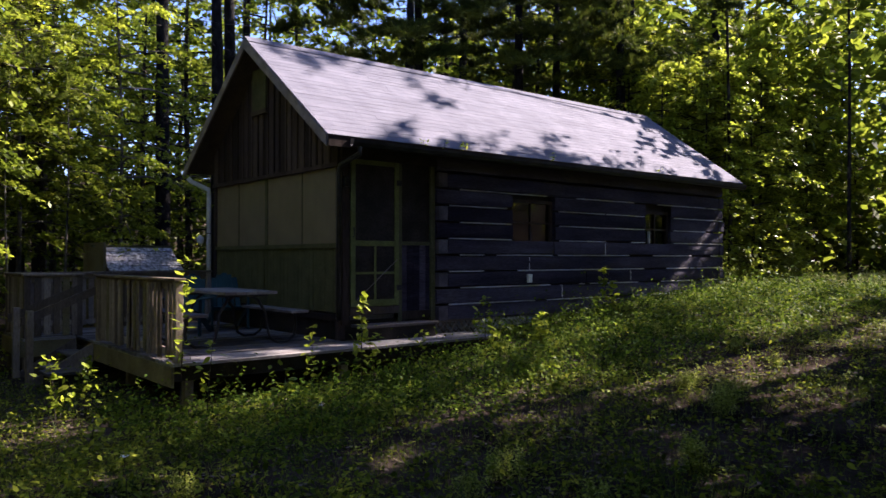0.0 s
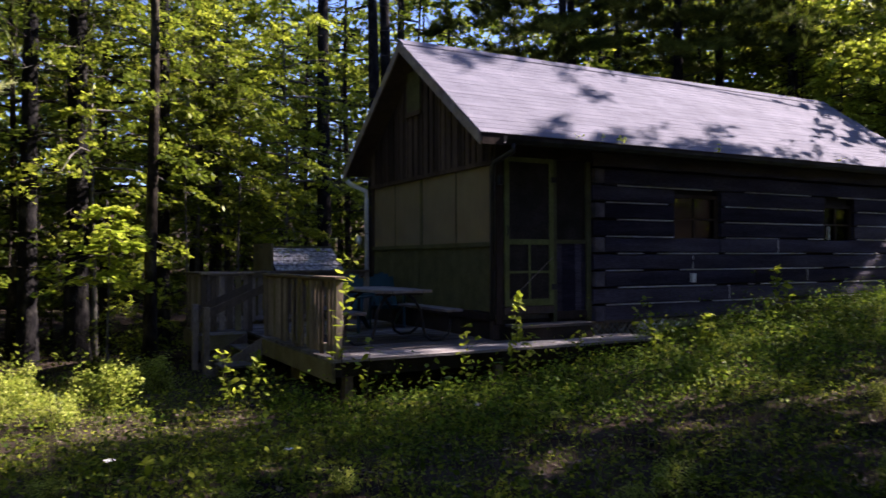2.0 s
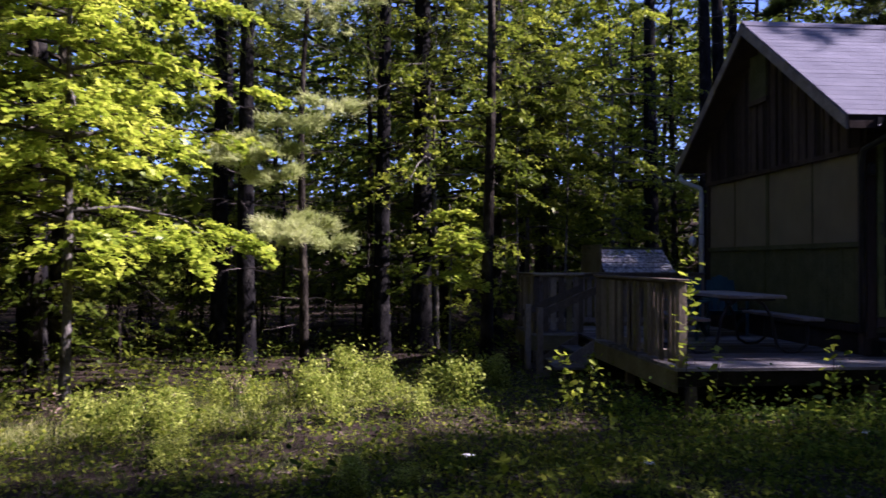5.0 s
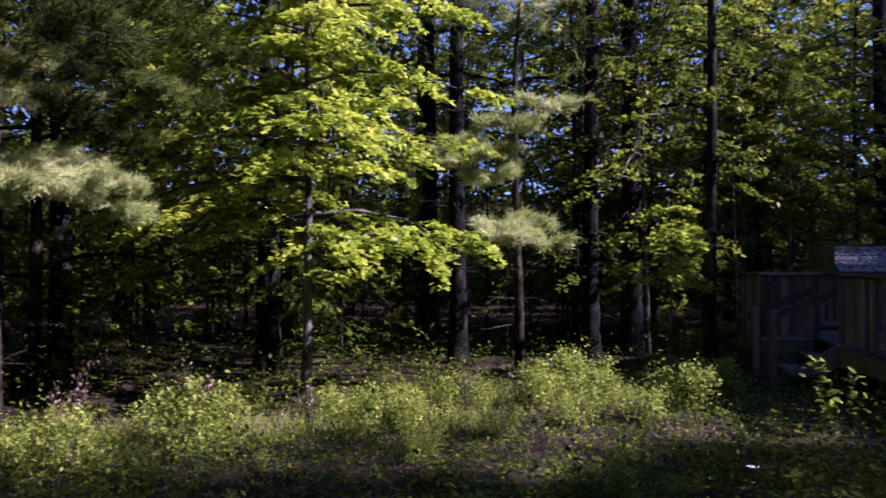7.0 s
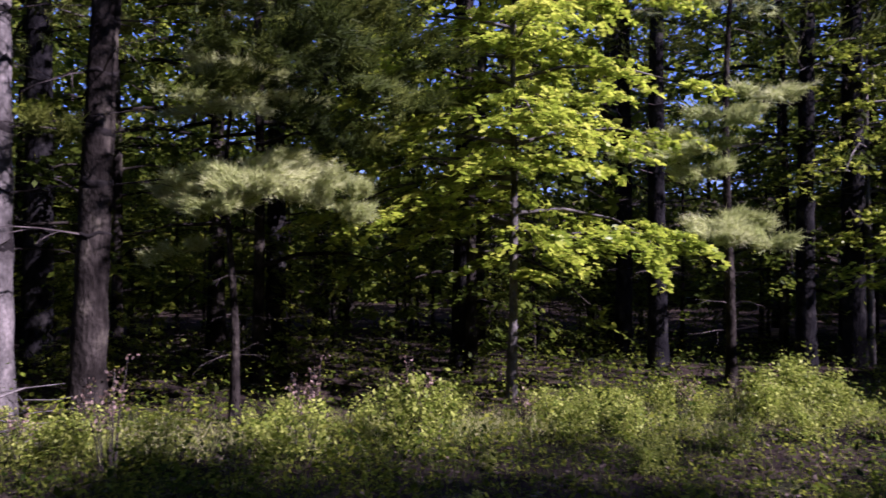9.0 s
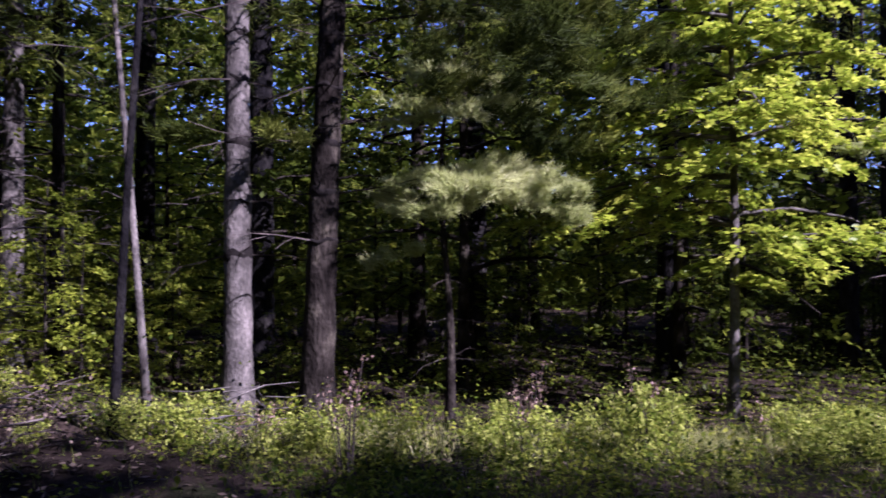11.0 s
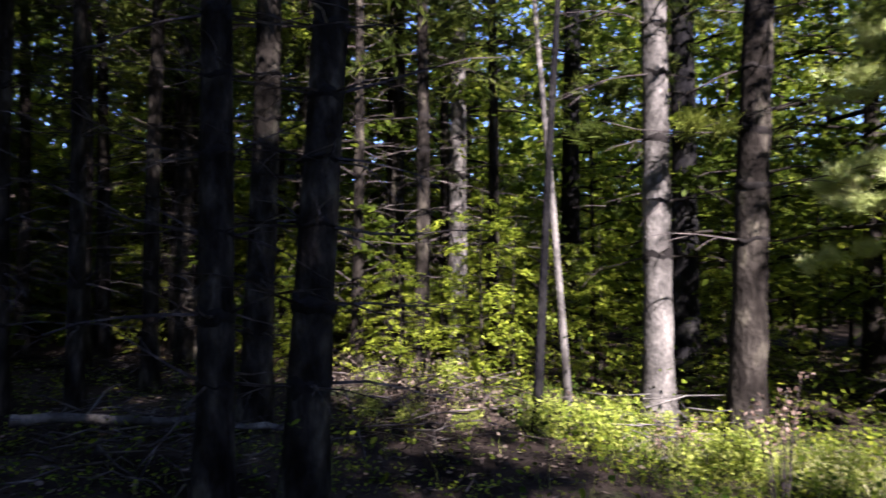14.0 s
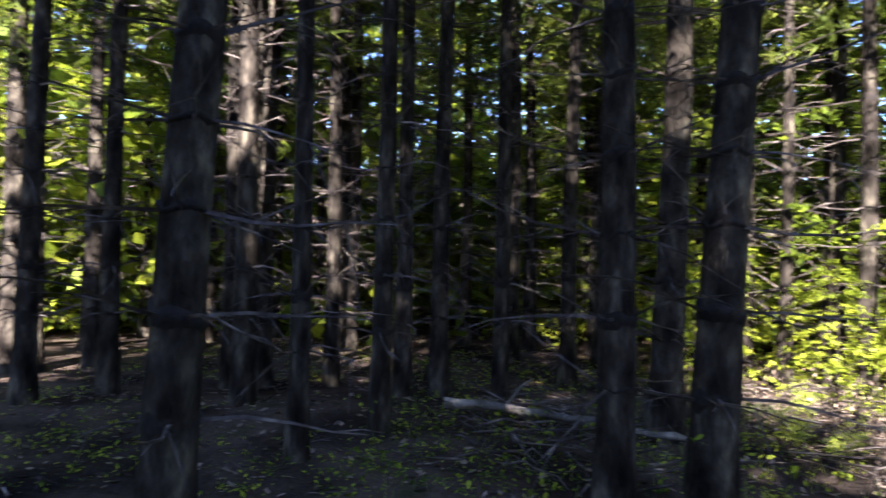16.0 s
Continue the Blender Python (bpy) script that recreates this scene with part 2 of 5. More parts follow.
def leaves(rng, centres, sizes, shape, flat=0.5, droop=0.2, narrow=1.0, heading=None):
    """Vertices of leaves at centres. flat: 1 lies level, 0 turns any way."""
    n, k = len(centres), len(shape)
    az = rng.uniform(0, 2 * np.pi, n) if heading is None else heading
    tilt = rng.normal(0, 1, n) * (1 - flat) * 1.2 - droop
    roll = rng.normal(0, 1, n) * (1 - flat) * 1.0
    d = np.stack([np.cos(az) * np.cos(tilt), np.sin(az) * np.cos(tilt), np.sin(tilt)], 1)
    s0 = np.stack([-np.sin(az), np.cos(az), np.zeros(n)], 1)
    u0 = np.cross(d, s0)
    s = s0 * np.cos(roll)[:, None] + u0 * np.sin(roll)[:, None]
    p = centres[:, None, :] + sizes[:, None, None] * (shape[None, :, 0:1] * narrow * s[:, None, :] + (shape[None, :, 1:2] - 0.5) * d[:, None, :])
    return p.reshape(-1, 3)


# ---- ground ----
def smooth01(a):
    a = min(1.0, max(0.0, a))
    return a * a * (3 - 2 * a)


def ground_z(x, y):
    """Height of the ground: a bank that rises along the cabin, level woods at the other side."""
    z = 0.95 * smooth01((x + 4.5) / 16.0) - 0.12 * smooth01((y + 6) / 6) * smooth01((4 - x) / 5)
    z += 0.2 * smooth01((-11.0 - x) / 4.0)
    z += 0.05 * noise.noise(Vector((x * 0.35, y * 0.35, 3.1))) + 0.02 * noise.noise(Vector((x * 1.3, y * 1.3, 7.7)))
    if x > 14:
        z += 0.03 * (x - 14)
    z += 7.0 * smooth01((math.hypot(x + 4, y + 1) - 27) / 26)
    return z


def build_ground():
    def axis(lo, hi, c, fine):
        pts = {lo, hi}
        a = c - 16
        while a <= c + 16:
            pts.add(round(a, 3))
            a += fine
        step = 1.0
        a = c + 16
        while a < hi:
            a += step
            step *= 1.35
            pts.add(round(min(a, hi), 3))
        step = 1.0
        a = c - 16
        while a > lo:
            a -= step
            step *= 1.35
            pts.add(round(max(a, lo), 3))
        return sorted(pts)
    xs, ys = axis(-900, 900, -3, 0.4), axis(-900, 900, -2, 0.4)
    b = Build()
    b.v = [(x, y, ground_z(max(-60, min(60, x)), max(-60, min(60, y)))) for x in xs for y in ys]
    ny = len(ys)
    b.f = [(i * ny + j, (i + 1) * ny + j, (i + 1) * ny + j + 1, i * ny + j + 1) for i in range(len(xs) - 1) for j in range(ny - 1)]
    return tagged(part("ground", b, M_SOIL, smooth=True), "brown forest floor with soil and old leaves", "ground", kind="structure")


build_ground()

# ---- cabin ----
LEN, WID, PORCH = 10.25, 4.5, 1.76      # long side, gable side, screened porch
BASE, EAVE_Z, RIDGE_Z = 0.62, 3.36, 5.27
EAVE_Y, RIDGE_Y, BACK_Y = -0.36, 2.27, 4.90
ROOF_X0, ROOF_X1 = -0.42, 10.62
DECK_Z = 0.45
rnd = random.Random(5)

cabin = thing("log_cabin", "dark hewn-log cabin with pale chinking, screened porch and grey shingles", "cabin")


def roof_z(y):
    return EAVE_Z + (RIDGE_Z - EAVE_Z) * (y - EAVE_Y) / (RIDGE_Y - EAVE_Y) if y < RIDGE_Y else RIDGE_Z - (RIDGE_Z - EAVE_Z) * (y - RIDGE_Y) / (BACK_Y - RIDGE_Y)


# log walls: courses with lime between them
WALL = part("log_wall", Build().box((PORCH + 0.12, 0.10, BASE), (LEN - 0.1, 0.22, 3.3)).box((PORCH + 0.12, WID - 0.22, BASE), (LEN - 0.1, WID - 0.1, 3.3))
            .box((LEN - 0.22, 0.1, BASE), (LEN - 0.1, WID - 0.1, 3.3)).box((PORCH + 0.02, 0.2, BASE), (PORCH + 0.14, WID - 0.1, 3.3)), M_DARK, cabin)
WINDOWS = [(3.46, 4.55, 1.86, 2.68), (7.3, 8.2, 1.86, 2.62)]
COURSES = 10
PITCH = (3.30 - BASE) / COURSES


def log_piece(x0, x1, z0, z1, ends=0.0):
    """A hewn log of the front wall with an uneven face and eased edges."""
    b = Build()
    n = max(2, int((x1 - x0) / 0.5))
    e = 0.018
    ring = [(-0.060, z0 + 0.2 * e), (-0.072, z0 + 0.9 * e), (-0.076, (z0 + z1) / 2), (-0.070, z1 - 0.9 * e), (-0.058, z1 - 0.2 * e), (0.13, z1), (0.13, z0)]
    for i in range(n + 1):
        x = x0 + (x1 - x0) * i / n
        for j, (y, z) in enumerate(ring):
            k = j < 5
            b.v.append((x, y + (rnd.uniform(-0.007, 0.007) if k else 0), z + (rnd.uniform(-0.008, 0.008) if k else 0)))
    k = len(ring)
    for i in range(n):
        for j in range(k):
            a, c = i * k + j, i * k + (j + 1) % k
            b.f.append((a, c, c + k, a + k))
    b.f.append(tuple(range(k))[::-1])
    b.f.append(tuple(range(n * k, (n + 1) * k)))
    return b


def chink_strip(x0, x1, z, h):
    b = Build()
    n = max(2, int((x1 - x0) / 0.22))
    for i in range(n + 1):
        x = x0 + (x1 - x0) * i / n
        a, c = h / 2 * rnd.uniform(0.55, 1.25), h / 2 * rnd.uniform(0.55, 1.25)
        y = -0.078 + rnd.uniform(-0.005, 0.004)
        b.v += [(x, y + 0.04, z - a - 0.004), (x, y, z - a), (x, y, z + c), (x, y + 0.04, z + c + 0.004)]
    for i in range(n):
        for j in range(3):
            a = i * 4 + j
            b.f.append((a, a + 4, a + 5, a + 1))
    return b


for i in range(COURSES):
    z0, z1 = BASE + i * PITCH, BASE + (i + 1) * PITCH
    left = PORCH + (0.0 if i % 2 else 0.24)
    spans, x = [], left
    cuts = [w for w in WINDOWS if w[2] < z1 - 0.1 and w[3] > z0 + 0.1]
    for w in cuts:
        spans.append((x, w[0]))
        x = w[1]
    right = LEN + (0.0 if i % 2 else -0.16)
    spans.append((x, right))
    if i in (2, 4):
        a, c = spans[-1]
        spans[-1:] = [(a, a + 4.3 - i * 0.45), (a + 4.33 - i * 0.45, c)]
    for a, c in spans:
        part("log", log_piece(a, c, z0 + 0.016, z1 - 0.016), M_LOG, cabin)
        if i < 9 and i > 0:
            lo = a + (0.1 if a > PORCH + 0.3 else 0.25)
            # the lime has fallen out of a part of each joint
            p = lo
            while p < c - 0.15:
                q = min(c - 0.03, p + rnd.uniform(0.5, 2.4))
                part("chinking", chink_strip(p, q, z0, 0.016), M_CHINK, cabin)
                p = q + rnd.choice([0.0, 0.05, 0.3, 0.8])
for x, z0, z1 in ((3.86, 1.42, 1.66), (5.98, 1.68, 1.93), (7.42, 1.95, 2.2), (4.72, 0.92, 1.15), (6.78, 1.2, 1.4)):
    part("chinking", Build().box((x, -0.080, z0), (x + 0.018, -0.03, z1)), M_CHINK, cabin)
# crossing log ends at both corners
for i in range(COURSES):
    if i % 2:
        continue
    z0, z1 = BASE + i * PITCH + 0.02, BASE + (i + 1) * PITCH - 0.02
    for x0 in (PORCH + 0.02, LEN - 0.17):
        part("log_end", Build().box((x0, -0.10, z0), (x0 + 0.19, 0.2, z1)), M_LOG if x0 > 5 else M_LOG_END, cabin, "sawn end of a squared log", bevel=0.012)
part("top_plate", Build().box((0, -0.06, 3.1), (LEN, 0.16, 3.42)).box((0, WID - 0.2, 3.1), (LEN, WID, 3.42)), M_DARK, cabin)
part("stone_footing", Build().box((PORCH, -0.02, -0.2), (LEN, 0.24, BASE)).box((PORCH, WID - 0.24, -0.2), (LEN, WID, BASE)).box((LEN - 0.24, 0.2, -0.2), (LEN, WID - 0.2, BASE)), M_MOSS_DAPPLE, cabin)
part("back_gable", Build().prism([(0.05, 3.3), (WID - 0.05, 3.3), (RIDGE_Y, RIDGE_Z - 0.16)], LEN - 0.12, LEN, 0), M_BOARD, cabin)
part("inner_gable", Build().prism([(0.05, 3.3), (WID - 0.05, 3.3), (RIDGE_Y, RIDGE_Z - 0.16)], PORCH, PORCH + 0.1, 0), M_DARK, cabin)

M_PANE = bpy.data.materials.new("window_glass")
M_PANE.use_nodes = True
_b = M_PANE.node_tree.nodes["Principled BSDF"]
_b.inputs["Base Color"].default_value = (0.25, 0.28, 0.28, 1)
_b.inputs["Roughness"].default_value = 0.04
_b.inputs["Transmission Weight"].default_value = 1.0
_b.inputs["Specular IOR Level"].default_value = 0.2
for x0, x1, z0, z1 in WINDOWS:
    w = part("window", Build().box((x0, 0.0, z0), (x0 + 0.06, 0.12, z1)).box((x1 - 0.06, 0.0, z0), (x1, 0.12, z1)).box((x0 + 0.06, 0.0, z1 - 0.06), (x1 - 0.06, 0.12, z1))
             .box((x0 + 0.06, -0.03, z0), (x1 - 0.06, 0.12, z0 + 0.06)), M_BOARD, cabin, "dark wooden window frame")
    xm, zm = (x0 + x1) / 2, (z0 + z1) / 2
    part("muntin", Build().box((xm - 0.015, 0.02, z0 + 0.06), (xm + 0.015, 0.06, z1 - 0.06)).box((x0 + 0.06, 0.02, zm - 0.015), (xm - 0.015, 0.06, zm + 0.015)).box((xm + 0.015, 0.02, zm - 0.015), (x1 - 0.06, 0.06, zm + 0.015)), M_BOARD, w)
    part("pane", Build().box((x0 + 0.06, 0.045, z0 + 0.06), (x1 - 0.06, 0.05, z1 - 0.06)), M_PANE, w)
part("outlet_box", Build().box((3.80, -0.12, 1.21), (3.90, -0.06, 1.36)), M_METAL_W, cabin, "small white outdoor outlet box", bevel=0.008)

# roof: deck, shingles in courses, ridge caps, bargeboards, gutter
SLOPE = math.atan2(RIDGE_Z - EAVE_Z, RIDGE_Y - EAVE_Y)
SLOPE_LEN = math.hypot(RIDGE_Z - EAVE_Z, RIDGE_Y - EAVE_Y)
T = 0.09
roof = part("roof", Build().prism([(EAVE_Y, EAVE_Z - T), (RIDGE_Y, RIDGE_Z - T), (RIDGE_Y, RIDGE_Z), (EAVE_Y, EAVE_Z)], ROOF_X0, ROOF_X1, 0)
            .prism([(BACK_Y, EAVE_Z - T), (BACK_Y, EAVE_Z), (RIDGE_Y, RIDGE_Z), (RIDGE_Y, RIDGE_Z - T)], ROOF_X0, ROOF_X1, 0), M_BOARD, cabin, "roof deck with grey asphalt shingles")
N_COURSE, N_TAB = 23, 12
exposure = SLOPE_LEN / N_COURSE
for i in range(N_COURSE):
    y0 = i * exposure - 0.02
    shift = rnd.uniform(-0.4, 0.4)
    edges = [ROOF_X0 - 0.02] + [ROOF_X0 + (ROOF_X1 - ROOF_X0) * k / N_TAB + shift + rnd.uniform(-0.05, 0.05) for k in range(1, N_TAB)] + [ROOF_X1 + 0.02]
    for a, c in zip(edges, edges[1:]):
        lift = rnd.uniform(0.0, 0.0015)
        b = Build().box((a + 0.002, y0, 0.010 + lift), (c - 0.002, y0 + exposure + 0.03, 0.013 + lift))
        mm = Matrix.Translation((0, EAVE_Y, EAVE_Z)) @ Matrix.Rotation(SLOPE, 4, "X") @ Matrix.Translation((0, y0, 0.016 + lift)) @ Matrix.Rotation(-0.016, 4, "X") @ Matrix.Translation((0, -y0, -0.010 - lift))
        b.v = [tuple(mm @ Vector(p)) for p in b.v]
        part("shingle", b, M_SHINGLE, roof)
b = Build()
for i in range(N_COURSE):
    y0 = BACK_Y - i * exposure * math.cos(SLOPE)
    z0 = EAVE_Z + i * exposure * math.sin(SLOPE)
    dy, dz = -exposure * 1.2 * math.cos(SLOPE), exposure * 1.2 * math.sin(SLOPE)
    b.prism([(y0, z0 + 0.004), (y0, z0 + 0.02), (y0 + dy, z0 + dz + 0.006), (y0 + dy, z0 + dz)], ROOF_X0 - 0.02, ROOF_X1 + 0.02, 0)
part("back_shingles", b, M_SHINGLE, roof)
x = ROOF_X0 - 0.02
while x < ROOF_X1:
    part("ridge_cap", Build().prism([(RIDGE_Y - 0.14, RIDGE_Z - 0.075), (RIDGE_Y, RIDGE_Z + 0.03), (RIDGE_Y + 0.14, RIDGE_Z - 0.075), (RIDGE_Y + 0.14, RIDGE_Z - 0.06), (RIDGE_Y, RIDGE_Z + 0.048), (RIDGE_Y - 0.14, RIDGE_Z - 0.06)], x, min(x + 0.96, ROOF_X1 + 0.02), 0), M_SHINGLE, roof)
    x += 0.97
for x in (ROOF_X0 - 0.03, ROOF_X1):
    for s in (0, 1):
        ya, yb = (EAVE_Y, RIDGE_Y) if not s else (BACK_Y, RIDGE_Y)
        part("bargeboard", Build().prism([(ya, EAVE_Z - 0.17), (yb, RIDGE_Z - 0.17), (yb, RIDGE_Z - 0.005), (ya, EAVE_Z - 0.005)], x, x + 0.03, 0), M_FASCIA, roof, "weathered pale bargeboard")
part("eave_fascia", Build().box((ROOF_X0, EAVE_Y - 0.02, EAVE_Z - 0.16), (ROOF_X1, EAVE_Y, EAVE_Z - 0.01)), M_BOARD, roof)
g = Build()
prof = [(EAVE_Y - 0.022, EAVE_Z - 0.03), (EAVE_Y - 0.022, EAVE_Z - 0.12), (EAVE_Y - 0.05, EAVE_Z - 0.15), (EAVE_Y - 0.10, EAVE_Z - 0.14), (EAVE_Y - 0.125, EAVE_Z - 0.09), (EAVE_Y - 0.13, EAVE_Z - 0.045),
        (EAVE_Y - 0.12, EAVE_Z - 0.045), (EAVE_Y - 0.115, EAVE_Z - 0.09), (EAVE_Y - 0.095, EAVE_Z - 0.13), (EAVE_Y - 0.05, EAVE_Z - 0.14), (EAVE_Y - 0.032, EAVE_Z - 0.115), (EAVE_Y - 0.032, EAVE_Z - 0.03)]
part("gutter", g.prism(prof, ROOF_X0 + 0.35, ROOF_X1 - 0.02, 0), M_METAL_D, roof, "dark metal gutter full of leaves")
part("downspout", Build().tube([(0.06, EAVE_Y - 0.07, EAVE_Z - 0.14), (0.06, EAVE_Y - 0.07, EAVE_Z - 0.24), (-0.06, -0.1, 2.98), (-0.07, -0.08, 2.85), (-0.07, -0.08, 0.75)], [0.038] * 5, 8), M_METAL_D, roof, "dark downspout with an elbow", smooth=True)
part("downspout", Build().tube([(-0.42, WID + 0.25, EAVE_Z - 0.2), (-0.36, WID + 0.25, EAVE_Z - 0.26), (-0.09, WID + 0.08, 2.95), (-0.08, WID + 0.08, 2.8), (-0.08, WID + 0.08, 0.5)], [0.045] * 5, 8), M_METAL_W, roof, "white metal downspout", smooth=True)

# porch gable: board and batten above, screens and boards below
y = 0.0
while y < WID - 0.02:
    w = min(rnd.uniform(0.17, 0.24), WID - y)
    top = min(roof_z(y), roof_z(y + w)) - T - 0.03
    b = Build()
    x = -0.03 + rnd.uniform(-0.006, 0.006)
    b.prism([(y + 0.004, 3.04 + rnd.uniform(-0.015, 0.015)), (y + w - 0.004, 3.04 + rnd.uniform(-0.015, 0.015)), (y + w - 0.004, max(3.1, roof_z(y + w) - T - 0.02)), (y + 0.004, max(3.1, roof_z(y) - T - 0.02))], x, x + 0.025, 0)
    part("gable_board", b, M_BOARD, cabin)
    if 0.1 < y < WID - 0.1:
        part("batten", Build().box((x - 0.02, y - 0.022, 3.05), (x - 0.001, y + 0.022, roof_z(y) - T - 0.05)), M_BOARD, cabin)
    y += w
part("gable_backing", Build().prism([(0.03, 3.06), (WID - 0.03, 3.06), (WID - 0.03, 3.3), (RIDGE_Y, RIDGE_Z - 0.14), (0.03, 3.3)], 0.0, 0.03, 0), M_DARK, cabin)
hatch = part("gable_hatch", Build().box((-0.085, 2.22, 4.16), (-0.056, 2.72, 4.86)), M_TRIM, cabin, "small painted hatch in the gable", bevel=0.006)
part("sill", Build().box((-0.10, 2.18, 4.08), (-0.056, 2.76, 4.155)), M_BOARD, hatch)
part("drip_board", Build().box((-0.045, 0.0, 2.98), (0.06, WID, 3.04)), M_BOARD, cabin)

M_SCREEN = bpy.data.materials.new("insect_screen")
M_SCREEN.use_nodes = True
_n, _l = M_SCREEN.node_tree.nodes, M_SCREEN.node_tree.links
_n["Principled BSDF"].inputs["Base Color"].default_value = (0.21, 0.172, 0.10, 1)
_n["Principled BSDF"].inputs["Roughness"].default_value = 0.6
_t = _n.new("ShaderNodeBsdfTransparent")
_m = _n.new("ShaderNodeMixShader")
_noise = _n.new("ShaderNodeTexNoise")
_noise.inputs["Scale"].default_value = 3.0
_mr = _n.new("ShaderNodeMapRange")
_mr.inputs["To Min"].default_value, _mr.inputs["To Max"].default_value = 0.62, 0.9
_l.new(_noise.outputs["Fac"], _mr.inputs["Value"])
_l.new(_mr.outputs["Result"], _m.inputs["Fac"])
_l.new(_t.outputs[0], _m.inputs[1])
_l.new(_n["Principled BSDF"].outputs[0], _m.inputs[2])
_l.new(_m.outputs[0], _n["Material Output"].inputs["Surface"])

for y0, y1 in ((0.09, 1.12), (1.17, 2.32), (2.4, 3.43), (3.48, WID - 0.09)):
    part("screen", Build().box((0.02, y0, 1.86), (0.024, y1, 2.98)), M_SCREEN, cabin, "olive insect screen")
for y0 in (1.12, 2.32, 3.43):
    wide = 0.08 if y0 == 2.32 else 0.05
    part("mullion", Build().box((0.0 if wide > 0.06 else 0.03, y0, 0.82), (0.07, y0 + wide, 2.98)), M_TRIM, cabin, bevel=0.004)
part("mid_rail", Build().box((-0.02, 0.06, 1.79), (0.07, WID - 0.06, 1.86)), M_TRIM, cabin, bevel=0.005)
for y0 in (0.0, WID - 0.09):
    part("corner_post", Build().box((-0.02, y0, DECK_Z), (0.09, y0 + 0.09, 3.1)), M_BOARD, cabin, bevel=0.006)
y = 0.09
while y < WID - 0.12:
    if not 2.26 < y < 2.42:
        part("panel_board", Build().box((0.012 + rnd.uniform(0, 0.006), y + 0.003, 0.84), (0.045, min(y + 0.115, WID - 0.09), 1.79)), M_TRIM, cabin)
    y += 0.118
part("sole_plate", Build().box((-0.03, 0.0, 0.72), (0.09, WID, 0.82)), M_BOARD, cabin)
part("porch_floor", Build().box((0.09, 0.1, 0.70), (PORCH, WID - 0.1, 0.78)), M_DECK, cabin)
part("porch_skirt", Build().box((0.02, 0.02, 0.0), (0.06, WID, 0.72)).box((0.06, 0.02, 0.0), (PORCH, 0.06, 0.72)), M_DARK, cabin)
part("porch_back_wall", Build().box((0.0, WID - 0.06, 0.5), (PORCH, WID, 3.1)), M_BOARD, cabin)

# porch side with the screen door
DX0, DX1, DZ0, DZ1 = 0.15, 1.03, 0.92, 3.10
for x0, x1 in ((0.02, DX0), (DX1, DX1 + 0.07), (PORCH - 0.09, PORCH)):
    part("door_post", Build().box((x0, -0.03, 0.66), (x1, 0.06, 3.12)), M_TRIM if x0 > 1 else M_BOARD, cabin, bevel=0.005)
part("header", Build().box((DX0, -0.03, DZ1 + 0.005), (DX1, 0.06, 3.2)), M_BOARD, cabin)
part("threshold", Build().box((DX0, -0.05, 0.80), (DX1, 0.08, DZ0 - 0.01)), M_BOARD, cabin)
# Solid dark sheet in place of the shaded porch behind the mesh.
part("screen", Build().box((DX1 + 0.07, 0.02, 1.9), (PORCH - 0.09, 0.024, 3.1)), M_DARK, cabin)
part("mid_rail", Build().box((DX1 + 0.07, -0.01, 1.84), (PORCH - 0.09, 0.05, 1.9)), M_TRIM, cabin)
x = DX1 + 0.07
while x < PORCH - 0.1:
    part("panel_board", Build().box((x + 0.003, 0.01, 0.82), (min(x + 0.12, PORCH - 0.09), 0.04, 1.84)), M_LOG, cabin)
    x += 0.123
part("sole_plate", Build().box((DX1, -0.02, 0.70), (PORCH, 0.08, 0.82)), M_BOARD, cabin)

door = thing("screen_door", "closed wooden screen door with olive frame and torn lower screen", "door")
S = 0.085
part("stile", Build().box((DX0 + 0.005, -0.055, DZ0), (DX0 + S, -0.025, DZ1)), M_DOOR, door, bevel=0.004)
part("stile", Build().box((DX1 - S, -0.055, DZ0), (DX1 - 0.005, -0.025, DZ1)), M_DOOR, door, bevel=0.004)
for z0, z1 in ((DZ0, DZ0 + 0.10), (1.82, 1.90), (DZ1 - 0.07, DZ1)):
    part("rail", Build().box((DX0 + S, -0.053, z0), (DX1 - S, -0.027, z1)), M_DOOR, door, bevel=0.004)
part("muntin", Build().box((0.5725, -0.05, DZ0 + 0.1), (0.6075, -0.03, 1.82)), M_DOOR, door)
part("muntin", Build().box((DX0 + S, -0.051, 1.40), (0.5725, -0.029, 1.435)).box((0.6075, -0.051, 1.40), (DX1 - S, -0.029, 1.435)), M_DOOR, door)
# Door screens are solid too, coloured like the dim porch inside.
part("upper_screen", Build().box((DX0 + S, -0.041, 1.9), (DX1 - S, -0.039, DZ1 - 0.07)), M_DARK, door, "dark screen mesh")
part("lower_screen", Build().box((DX0 + S, -0.041, DZ0 + 0.1), (DX1 - S, -0.039, 1.82)), M_DARK, door)
part("brace_wire", Build().tube([(DX0 + S + 0.02, -0.062, 1.02), (DX1 - S + 0.04, -0.062, 1.62)], [0.006, 0.006], 6), M_FASCIA, door)
for z in (2.75, 1.15):
    part("hinge", Build().box((DX1 - 0.05, -0.066, z), (DX1 + 0.04, -0.054, z + 0.08)), M_METAL_D, door)
part("handle", Build().tube([(DX0 + 0.04, -0.056, 1.95), (DX0 + 0.04, -0.09, 1.97), (DX0 + 0.04, -0.09, 2.07), (DX0 + 0.04, -0.056, 2.09)], [0.008] * 4, 6), M_METAL_D, door)
box_ob = part("wall_lantern", Build().box((0.03, -0.10, 2.68), (0.11, -0.032, 2.80)).tube([(0.07, -0.066, 2.80), (0.07, -0.066, 2.84)], [0.045, 0.01], 8), M_METAL_D, None, bevel=0.006)
tagged(box_ob, "small dark box fixed beside the screen door", "lamp")

